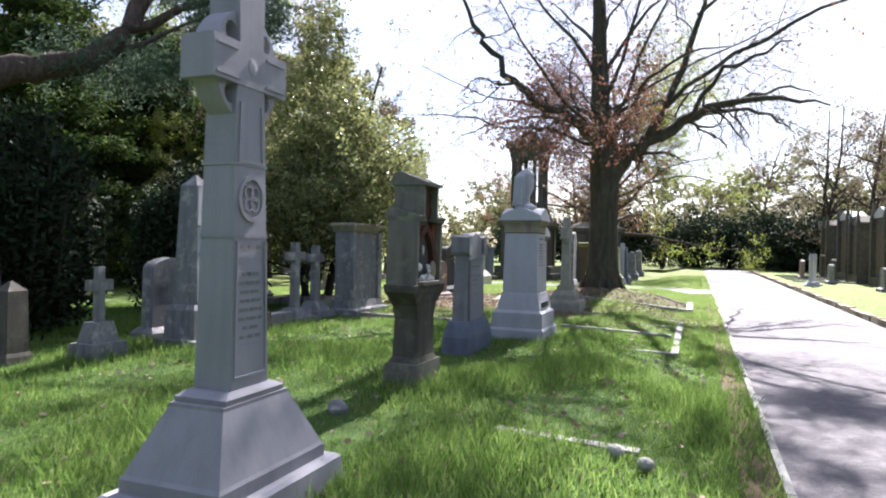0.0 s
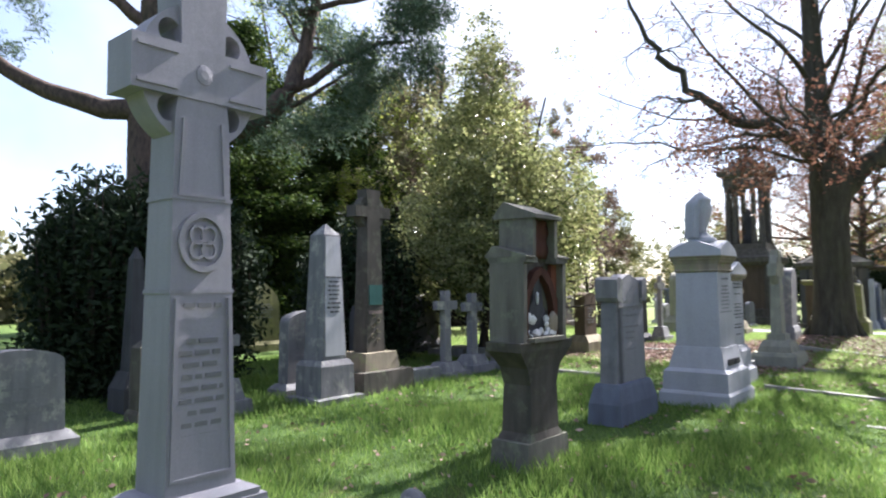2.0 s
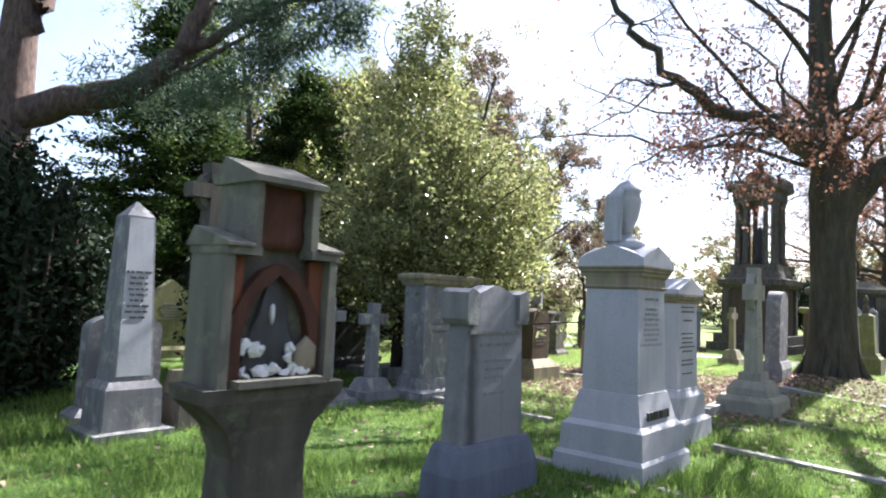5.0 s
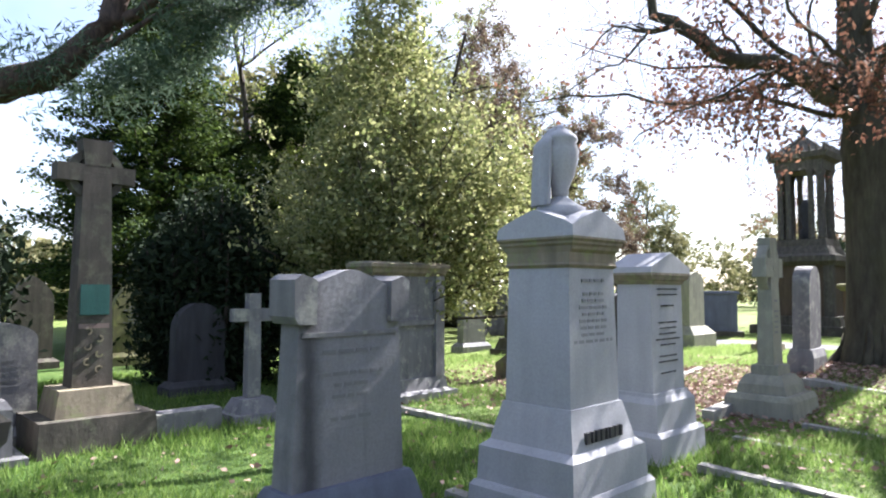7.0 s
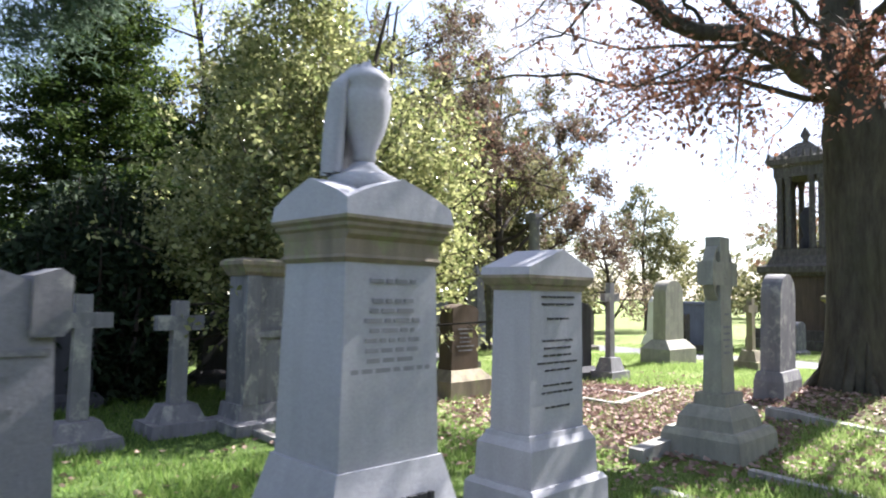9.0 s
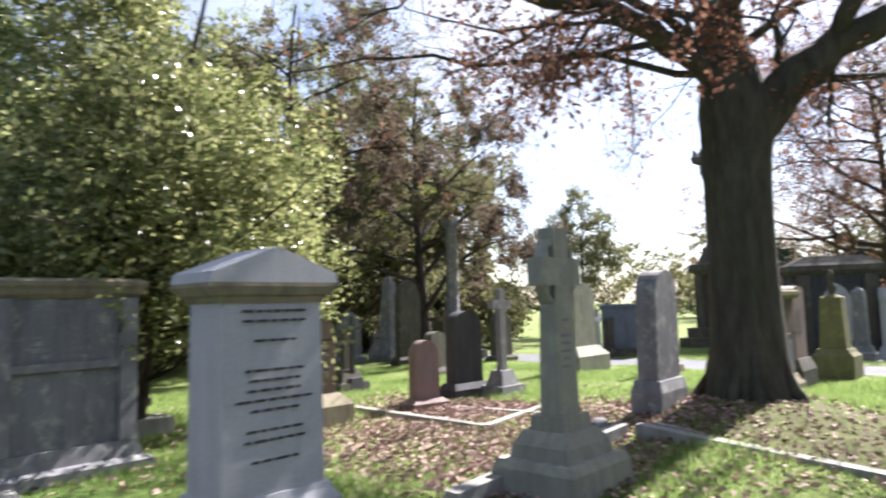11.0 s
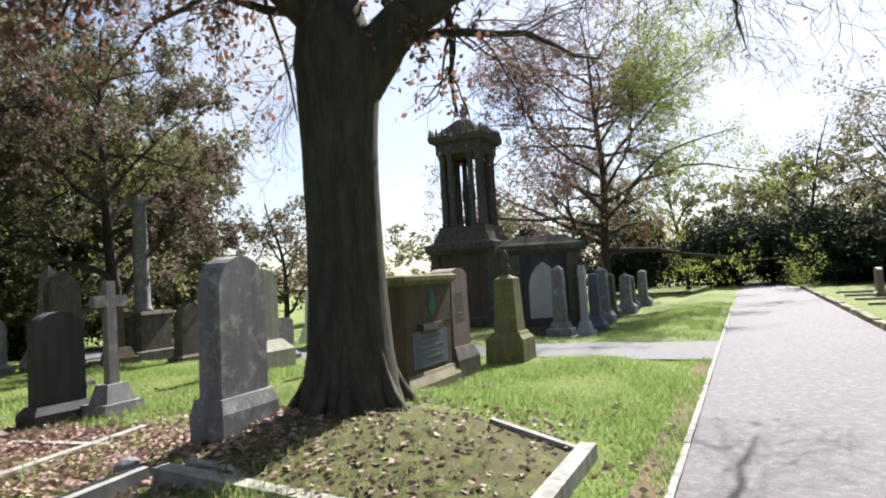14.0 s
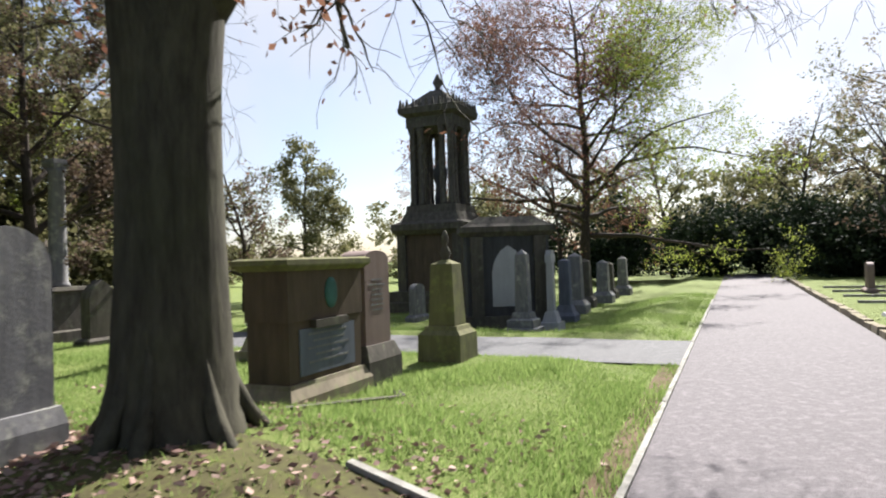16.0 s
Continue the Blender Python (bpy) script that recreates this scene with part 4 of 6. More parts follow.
# Row beyond the side path.
obelisk("obelisk", 29.6, -3.45, GREY, [(0, 0.5, 0.5), (0.22, 0.5, 0.5), (0.24, 0.4, 0.4), (0.42, 0.4, 0.4), (0.46, 0.3, 0.3), (0.6, 0.26, 0.26)], (0.6, 2.0, 0.2, 0.17), 2.12, "grey pillar monument on stepped base").scale = (0.82, 0.82, 1.0)
plain_cross("stone_cross", 31.1, -3.15, MARBLE, 2.1, 0.22, 0.11, 0.5, "pale slender stone cross on steps")
obelisk("obelisk", 33.3, -3.3, SLATE, [(0, 0.55, 0.55), (0.2, 0.55, 0.55), (0.3, 0.42, 0.42), (0.5, 0.3, 0.3)], (0.5, 1.8, 0.26, 0.24), 1.86, "blue-grey square pillar on steps").scale = (0.62, 0.62, 1.0)
for k, (u, w, h) in enumerate(((36.0, 0.4, 1.9), (38.5, 0.36, 1.7), (41.0, 0.4, 1.6), (43.5, 0.35, 1.5), (46.0, 0.38, 1.7))):
    obelisk("obelisk", u, -3.6 - 0.2 * (k % 2), SOOT if k % 2 else GREY, [(0, w, w), (0.3, w, w), (0.45, w * 0.7, w * 0.7)], (0.45, h, w * 0.6, w * 0.5), h + 0.12, "dark pillar gravestone in the row beside the avenue")


def gothic_tomb(u, v):
    t = thing("gothic_tomb", place(u, v, -62), "dark stone wall tomb with a pale pointed-arch panel", "monument")
    part("base", block(0, 0.35, 0.55, 1.25, bevel=0.02), SOOT, t)
    part("wall", block(0.35, 2.1, 0.4, 1.05, bevel=0.015), DARK, t)
    part("cornice", stack([(2.1, 0.42, 1.08), (2.2, 0.52, 1.2), (2.32, 0.52, 1.2), (2.38, 0.42, 1.05), (2.55, 0.2, 0.7)], bevel=0.01), SOOT, t)
    part("panel", slab([(-0.42, 0.55), (0.42, 0.55), (0.42, 1.3), (0.36, 1.55), (0.2, 1.78), (0, 1.9), (-0.2, 1.78), (-0.36, 1.55), (-0.42, 1.3)], 0.3, 0.415, 0.006), MARBLE, t, "pale pointed arch panel")
    for s in (-1, 1):
        part("pilaster", block(0.35, 2.1, 0.08, 0.15, x=0.45, y=s * 0.8), SOOT, t)
    return t


gothic_tomb(31.2, -4.4).scale = (1.0, 1.05, 1.2)


def temple(u, v):
    """An open columned canopy on a tall pedestal, with an urn inside."""
    t = thing("temple_monument", place(u, v, 0), "tall dark columned canopy monument on a red-brown pedestal", "monument")
    part("steps", stack([(0, 2.3, 2.3), (0.35, 2.3, 2.3), (0.36, 2.0, 2.0), (0.7, 2.0, 2.0)], bevel=0.02), SOOT, t)
    part("pedestal", block(0.7, 2.6, 1.5, 1.5, bevel=0.02), BROWN, t)
    for i in (-1, 1):
        for j in (-1, 1):
            part("corner_pier", block(0.7, 2.6, 0.22, 0.22, x=i * 1.42, y=j * 1.42), SOOT, t)
    part("cornice", stack([(2.6, 1.65, 1.65), (2.75, 1.85, 1.85), (2.95, 1.85, 1.85), (3.05, 1.5, 1.5), (3.35, 1.3, 1.3), (3.6, 1.25, 1.25)], bevel=0.02), SOOT, t)
    for i in (-1, 1):
        for j in (-1, 1):
            for a, b in ((0, 0), (-0.42 * i, 0), (0, -0.42 * j)):
                part("column", lathe([(0.2, 3.6), (0.19, 3.7), (0.16, 3.75), (0.14, 6.0), (0.2, 6.15), (0.22, 6.25)], 14, x=i * 0.98 + a, y=j * 0.98 + b), SOOT, t, soft=True)
    part("urn", lathe([(0.3, 3.6), (0.3, 4.0), (0.16, 4.1), (0.34, 4.6), (0.36, 4.9), (0.2, 5.05), (0.1, 5.2)], 18), DARK, t, soft=True)
    part("entablature", stack([(6.25, 1.2, 1.2), (6.6, 1.2, 1.2), (6.7, 1.45, 1.45), (6.9, 1.5, 1.5), (7.0, 1.3, 1.3)], bevel=0.015), SOOT, t)
    for k in range(9):
        f = -1.35 + 2.7 * k / 8
        for x, y in ((f, -1.4), (f, 1.4), (-1.4, f), (1.4, f)):
            part("cresting", finish(taper(6.9, 7.2, 0.08, 0.08, 0.02, 0.02, x, y)), SOOT, t)
    part("roof", finish(taper(7.0, 7.6, 1.2, 1.2, 0.3, 0.3)), SOOT, t)
    part("finial", lathe([(0.3, 7.55), (0.12, 7.7), (0.25, 7.9), (0.05, 8.2)], 12), SOOT, t, soft=True)
    t.scale = (0.8, 0.8, 1.12)


temple(37.6, -9.1)


# Monuments across the avenue.
def wall_monument(u, v, h, w, label):
    t = thing("wall_monument", place(u, v, 180), label, "monument", "monuments across the avenue")
    part("base", block(0, 0.4, 0.5, w + 0.15, bevel=0.02), SOOT, t)
    part("wall", block(0.4, h, 0.35, w, bevel=0.015), SOOT, t)
    part("panel", block(0.7, h - 0.5, 0.02, w * 0.6, x=0.355), BROWN, t, "brown stone panel")
    part("coping", slab([(-w - 0.1, h), (w + 0.1, h), (w + 0.1, h + 0.12), (0, h + 0.45), (-w - 0.1, h + 0.12)], -0.42, 0.42, 0.015), SOOT if w < 1 else MARBLE, t)
    for s in (-1, 1):
        part("pier", block(0.4, h, 0.09, 0.14, x=0.43, y=s * (w - 0.15)), SOOT, t)
        part("pinnacle", finish(taper(h, h + 0.7, 0.1, 0.1, 0.02, 0.02, 0.43, s * (w - 0.15))), SOOT, t)
    return t


for k, (u, h, w) in enumerate(((28.5, 2.6, 0.9), (32.0, 2.9, 1.2), (35.6, 2.7, 0.9), (39.2, 3.1, 1.2), (43.0, 2.8, 0.9))):
    wall_monument(u, 7.3 + 0.2 * (k % 2), h, w, "dark stone wall tomb with brown panel and gabled coping")
for u, v in ((30.6, 4.4), (31.4, 4.65)):
    plain_cross("stone_cross", u, v, MARBLE, 1.35, 0.2, 0.08, 0.2, "slim pale stone cross beside the avenue")
for k, (u, v, h) in enumerate(((33.5, 5.6, 0.9), (36.5, 6.2, 1.1), (39.0, 5.2, 1.0), (28.0, 6.4, 0.9), (41.5, 6.5, 1.3))):
    round_top("headstone", u, v, (GREY, SOOT, PINKST)[k % 3], 0.32, 0.09, 0.18, h, "low weathered headstone across the avenue", turn=180, rise=0.15)


# ---- kerbs ----
def kerb(name, pts, width, height, m, label, z=None, group="grave kerbs"):
    """A grave surround: each straight run one bar of kerbstone."""
    u0, v0 = pts[0]
    t = thing(name, place(u0, v0, z=gz(u0, v0) - 0.04), label, "grave kerb", group)
    for (ua, va), (ub, vb) in zip(pts, pts[1:]):
        l = math.hypot(ub - ua, vb - va)
        n = max(1, round(l / 1.1))
        for k in range(n):
            f0, f1 = k / n, (k + 1) / n
            a = Vector((va + (vb - va) * f0 - v0, ua + (ub - ua) * f0 - u0, 0))
            b = Vector((va + (vb - va) * f1 - v0, ua + (ub - ua) * f1 - u0, 0))
            mid, d = (a + b) / 2, b - a
            o = part("kerbstone", block(-0.05, height, d.length / 2 - 0.004, width / 2, bevel=0.014), m, t)
            ends = (gz(ub, vb) - gz(ua, va)) / n
            rise = gz(ua, va) - gz(u0, v0) + ends * (k + 0.5)
            o.matrix_basis = Matrix.Translation((mid.x, mid.y, rise)) @ Matrix.Rotation(math.atan2(d.y, d.x), 4, "Z") @ Matrix.Rotation(-math.atan2(ends, d.length), 4, "Y")
    return t


kerb("grave_kerb", [(15.75, -2.75), (15.75, -0.12), (17.72, -0.12)], 0.14, 0.15, KERBST, "pale stone grave kerb round the beech")
kerb("grave_kerb", [(15.97, -2.7), (15.97, -0.24)], 0.09, 0.1, KERBST, "narrow inner stone kerb beside a wider one")
kerb("grave_kerb", [(17.72, -1.0), (17.72, -0.2)], 0.07, 0.08, KERBST, "thin pale kerb in the lawn")
kerb("grave_kerb", [(15.75, -2.9), (13.3, -2.95)], 0.14, 0.14, KERBST, "worn stone kerb of a leaf-strewn grave")
kerb("grave_kerb", [(9.45, -3.1), (9.45, -0.25), (11.25, -0.25), (13.6, -0.25)], 0.1, 0.08, KERBST, "low white stone grave kerb in grass")
kerb("grave_kerb", [(11.3, -2.15), (11.3, -0.35)], 0.1, 0.09, KERBST, "low white stone grave kerb in grass")
kerb("grave_kerb", [(12.6, -2.4), (12.6, -0.35)], 0.09, 0.07, KERBST, "low white stone grave kerb in grass")
kerb("grave_kerb", [(13.62, -2.1), (13.62, -0.35)], 0.1, 0.08, KERBST, "low white stone grave kerb in grass")
kerb("grave_kerb", [(5.02, -1.45), (4.95, -0.35)], 0.11, 0.05, KERBST, "sunken pale stone kerb in rough grass")
kerb("grave_kerb", [(11.3, -6.0), (11.2, -4.0)], 0.1, 0.09, KERBST, "low stone kerb before a broad tablet")
kerb("grave_kerb", [(15.85, -7.2), (15.7, -4.6), (17.5, -4.9)], 0.1, 0.08, KERBST, "stone kerb of a leaf-covered grave")
kerb("grave_kerb", [(16.75, -6.0), (16.75, -4.4)], 0.09, 0.06, KERBST, "sunken kerb among fallen leaves")
kerb("grave_kerb", [(18.4, -2.3), (20.4, -2.0), (20.7, -2.2)], 0.1, 0.05, SOOT, "worn low kerb before a chest tomb")
for k, u in enumerate((34.5, 37.0, 39.5, 42.0)):
    kerb("grave_kerb", [(u, 4.2), (u, 6.8)], 0.12, 0.1, KERBST, "pale kerb across the avenue")
fallen = [(4.95, -2.85), (4.75, -0.5), (4.6, -0.3), (15.9, -3.25)]
for k, (u, v) in enumerate(fallen):
    bm = bmesh.new()
    bmesh.ops.create_icosphere(bm, subdivisions=2, radius=0.09 if k in (0, 3) else 0.06)
    for w in bm.verts:
        w.co *= 1 + 0.45 * noise.noise(w.co * 9 + Vector((k * 5, 0, 0)))
        w.co.z *= 0.8
    st = part("loose_stone", finish(bm), GREY if k in (0, 3) else KERBST)
    st.matrix_basis = place(u, v, 40 * k, gz(u, v) + 0.03)
    tagged(st, "loose grey broken stone lying in grass", "stone")

edge = thing("path_edging", pose(0, 0, 0), "thin pale concrete edging along the tarmac", "edging", kind="structure")
far_edge = thing("path_kerb", pose(0, 0, 0), "low rough kerbstones along the avenue", "kerb", kind="structure")


# ---- trees ----
def tube(paths, sides=7):
    """Tapered limbs: each path is a list of (point, radius)."""
    V, F, base = [], [], 0
    for path in paths:
        pts = np.array([p for p, _ in path], dtype=float)
        rad = np.array([r for _, r in path], dtype=float)
        n = len(pts)
        s = sides if rad[0] > 0.05 else (5 if rad[0] > 0.02 else 3)
        d = np.gradient(pts, axis=0)
        d /= np.linalg.norm(d, axis=1)[:, None] + 1e-9
        ref = np.where(np.abs(d[:, 2:3]) > 0.9, np.array([[1.0, 0, 0]]), np.array([[0, 0, 1.0]]))
        a = np.cross(d, ref)
        a /= np.linalg.norm(a, axis=1)[:, None] + 1e-9
        b = np.cross(d, a)
        ang = np.arange(s) * math.tau / s
        ring = pts[:, None, :] + rad[:, None, None] * (np.cos(ang)[None, :, None] * a[:, None, :] + np.sin(ang)[None, :, None] * b[:, None, :])
        V.append(ring.reshape(-1, 3))
        i, k = np.meshgrid(np.arange(n - 1), np.arange(s), indexing="ij")
        k2 = (k + 1) % s
        F.append((np.stack([i * s + k, i * s + k2, (i + 1) * s + k2, (i + 1) * s + k], -1).reshape(-1, 4)) + base)
        base += n * s
    return np.concatenate(V), np.concatenate(F)


def limb(rng, start, heading, length, r0, r1, steps=8, wander=0.18, droop=0.0):
    p, h = np.array(start, float), np.array(heading, float)
    h /= np.linalg.norm(h)
    out = [(p.copy(), r0)]
    for k in range(steps):
        h = h + rng.normal(0, wander, 3) + np.array([0, 0, -droop])
        h /= np.linalg.norm(h)
        p = p + h * length / steps
        out.append((p.copy(), r0 + (r1 - r0) * ((k + 1) / steps) ** 0.8))
    return out


def boughs(rng, parents, count, length, ratio, spread_a=0.9, wander=0.2, droop=0.0, first=0.25, steps=6, tip=0.3):
    """Side branches that leave the parent limbs at points past `first` of their length."""
    out = []
    for path in parents:
        n = len(path)
        total = sum(np.linalg.norm(path[i + 1][0] - path[i][0]) for i in range(n - 1))
        for _ in range(max(1, int(round(count * rng.uniform(0.7, 1.3))))):
            f = rng.uniform(first, 1.0)
            x = f * (n - 1)
            i = min(n - 2, int(x))
            q = x - i
            p = path[i][0] * (1 - q) + path[i + 1][0] * q
            r = path[i][1] * (1 - q) + path[i + 1][1] * q
            d = path[i + 1][0] - path[i][0]
            d = d / (np.linalg.norm(d) + 1e-9)
            side = rng.normal(0, 1, 3)
            side -= d * side.dot(d)
            side /= np.linalg.norm(side) + 1e-9
            h = d * math.cos(spread_a) + side * math.sin(spread_a)
            out.append(limb(rng, p, h, length * rng.uniform(0.6, 1.25) * (1.15 - 0.5 * f), max(0.003, r * ratio), max(0.0025, r * ratio * tip), steps, wander, droop))
    return out


def leaves(rng, centres, size, jitter, flat=0.0, aspect=0.55):
    """Bent leaves: two triangles each, at the centres, strewn by jitter."""
    n = len(centres)
    c = np.asarray(centres) + rng.normal(0, 1, (n, 3)) * jitter
    a = rng.normal(0, 1, (n, 3))
    a[:, 2] *= 1 - flat
    a /= np.linalg.norm(a, axis=1)[:, None]
    b = np.cross(a, rng.normal(0, 1, (n, 3)))
    b /= np.linalg.norm(b, axis=1)[:, None] + 1e-9
    nrm = np.cross(a, b)
    s = size * rng.uniform(0.6, 1.3, (n, 1))
    V = np.stack([c - a * s, c + b * s * aspect + nrm * s * 0.15, c + a * s, c - b * s * aspect + nrm * s * 0.15], 1).reshape(-1, 3)
    i = np.arange(n)[:, None] * 4
    F = np.concatenate([i + np.array([[0, 1, 3]]), i + np.array([[1, 2, 3]])])
    return V, F


def along(rng, paths, per, late=0.3):
    out = []
    for path in paths:
        pts = np.array([p for p, _ in path])
        n = len(pts)
        f = rng.uniform(late, 1.0, per) * (n - 1)
        i = np.minimum(n - 2, f.astype(int))
        q = (f - i)[:, None]
        out.append(pts[i] * (1 - q) + pts[i + 1] * q)
    return np.concatenate(out)


def tree(name, u, v, label, woods, crowns, bark_m, turn=0.0, category="tree", sink=0.0):
    """woods: lists of (part name, paths, sides), a limb each its own part, finer wood joined; crowns: (part name, verts, faces, material)."""
    t = thing(name, place(u, v, turn, gz(u, v) - 0.03 - sink), label, category)
    for nm, paths, sides in woods:
        for group in ([[p] for p in paths] if nm in ("limb", "root", "trunk", "stem") else [paths]):
            V, F = tube(group, sides)
            o = new(nm, mesh_of(nm, V, F, bark_m, True))
            o.parent = t
            if len(group) > 1:
                o["kind"] = "stuff"
    for nm, V, F, m in crowns:
        o = new(nm, mesh_of(nm, V, F, m))
        o.parent = t
        o["kind"] = "stuff"
    return t


def blob_points(rng, n, lumps, shell=0.55):
    """Points for leaves in rounded clumps: each lump is (x, y, z, rx, ry, rz); denser towards its skin."""
    L = np.array(lumps, float)
    w = L[:, 3] * L[:, 4] * L[:, 5]
    idx = rng.choice(len(L), n, p=w / w.sum())
    d = rng.normal(0, 1, (n, 3))
    d /= np.linalg.norm(d, axis=1)[:, None]
    r = rng.uniform(shell, 1.0, (n, 1))
    return L[idx, :3] + d * r * L[idx, 3:]


def clump_crown(rng, lumps, sub, per, sub_r, size, flat=0.0, shell=0.5):
    """A crown of sprays: sub spray centres in the lumps, each with leaves round it, so that gaps stay open between them."""
    mids = blob_points(rng, sub, lumps, shell)
    pts = np.repeat(mids, per, axis=0)
    rad = rng.uniform(0.5, 1.2, (sub, 1)).repeat(per, axis=0) * sub_r
    off = rng.normal(0, 0.5, (len(pts), 3)) * rad
    off[:, 2] *= 1 - 0.5 * flat
    return leaves(rng, pts + off, size, 0.0, flat)


# The beech.
def line(*pts):
    return [(np.array(p[:3], float), p[3]) for p in pts]


def finer(rng, path, cuts=3, wob=0.06):
    """A smoother, slightly crooked run through the given points."""
    out = []
    for (p, r), (q, s) in zip(path, path[1:]):
        for k in range(cuts):
            f = k / cuts
            out.append((p * (1 - f) + q * f + (rng.normal(0, wob, 3) if k else 0), r * (1 - f) + s * f))
    return out + [path[-1]]


def beech(u, v):
    rng = np.random.default_rng(11)
    trunk = line((0, 0, -0.2, 0.56), (0, 0, 0.08, 0.5), (0, 0, 0.28, 0.45), (0.0, 0.02, 0.6, 0.405), (0.0, 0.03, 1.1, 0.375), (0.0, 0.03, 1.8, 0.355), (0.0, 0.03, 2.5, 0.36), (0.02, 0.02, 3.0, 0.39), (0.03, 0, 3.35, 0.41), (0.0, 0, 3.7, 0.34), (-0.08, 0.02, 4.2, 0.28), (-0.15, 0.05, 4.9, 0.25), (-0.2, 0.1, 6.2, 0.2), (-0.25, 0.2, 8.0, 0.16), (-0.3, 0.2, 10.0, 0.11), (-0.3, 0.3, 12.0, 0.07), (-0.2, 0.3, 14.2, 0.02))
    roots = []
    for k in range(7):
        a = math.tau * k / 7 + rng.uniform(-0.25, 0.25)
        d = np.array([math.cos(a), math.sin(a), 0])
        up = np.array([0, 0, 1])
        roots.append([(d * 0.34 + up * 0.75, 0.03), (d * 0.4 + up * 0.42, 0.06), (d * 0.49 + up * 0.2, 0.075), (d * 0.62 + up * 0.06, 0.06), (d * 0.82 - up * 0.05, 0.02)])
    shaped = [line((0.05, 0, 3.05, 0.26), (0.5, 0.22, 3.55, 0.23), (1.0, 0.45, 4.0, 0.185), (1.9, 0.85, 4.55, 0.14), (2.9, 1.1, 4.95, 0.1), (4.2, 1.2, 5.05, 0.06), (5.3, 1.0, 4.75, 0.02)),
              line((0.6, 0.3, 3.62, 0.06), (1.1, 1.0, 3.72, 0.045), (1.6, 1.7, 3.75, 0.03), (2.1, 2.4, 3.65, 0.012)),
              line((0, 0, 3.5, 0.16), (-0.3, -0.5, 4.0, 0.135), (-0.65, -1.2, 4.3, 0.115), (-1.3, -2.4, 4.5, 0.1), (-1.75, -2.65, 5.0, 0.085), (-2.2, -2.95, 5.6, 0.07), (-2.6, -3.2, 6.2, 0.055), (-2.9, -3.5, 7.2, 0.025)),
              line((-0.1, -0.1, 3.8, 0.05), (-1.2, -0.9, 4.15, 0.038), (-2.4, -1.8, 4.1, 0.028), (-3.6, -2.5, 4.35, 0.018), (-4.6, -3.0, 4.3, 0.008)),
              line((-0.1, 0.1, 3.9, 0.06), (-1.0, 0.4, 4.6, 0.05), (-2.2, 0.7, 4.8, 0.038), (-3.5, 0.9, 4.7, 0.024), (-4.6, 1.2, 4.3, 0.01)),
              line((0, -0.15, 3.8, 0.065), (0.5, -1.0, 4.5, 0.052), (1.2, -2.0, 5.0, 0.04), (2.0, -3.0, 5.2, 0.026), (2.8, -4.0, 5.0, 0.01)),
              line((2.3, 0.95, 4.7, 0.07), (3.2, 2.2, 5.0, 0.055), (4.2, 3.6, 5.1, 0.04), (5.0, 4.8, 4.7, 0.015)),
              line((2.6, 1.0, 4.8, 0.06), (3.6, 2.6, 5.5, 0.05), (4.8, 4.6, 6.1, 0.038), (5.8, 6.2, 6.1, 0.012)),
              line((2.3, 0.95, 4.7, 0.07), (3.0, 2.6, 5.2, 0.055), (3.4, 4.6, 5.5, 0.042), (3.6, 6.2, 5.3, 0.026), (3.7, 7.3, 4.9, 0.01)),
              line((2.2, 0.1, 7.0, 0.05), (3.8, -0.4, 7.8, 0.04), (5.6, -1.0, 8.2, 0.028), (6.8, -1.4, 8.1, 0.01)),
              line((1.5, 0.3, 4.8, 0.06), (3.0, -0.9, 5.7, 0.05), (4.6, -2.0, 6.2, 0.035), (6.4, -3.0, 6.1, 0.012)),
              line((1.0, 0.45, 3.95, 0.12), (1.5, 0.3, 4.9, 0.1), (2.0, 0.2, 6.2, 0.08), (2.4, 0.0, 7.8, 0.045), (2.9, 0, 9.2, 0.015)),
              line((1.8, 0.8, 4.5, 0.07), (2.6, -0.2, 5.2, 0.055), (3.4, -1.3, 5.5, 0.04), (4.0, -2.6, 5.4, 0.015))]
    mains = [finer(rng, p) for p in shaped]
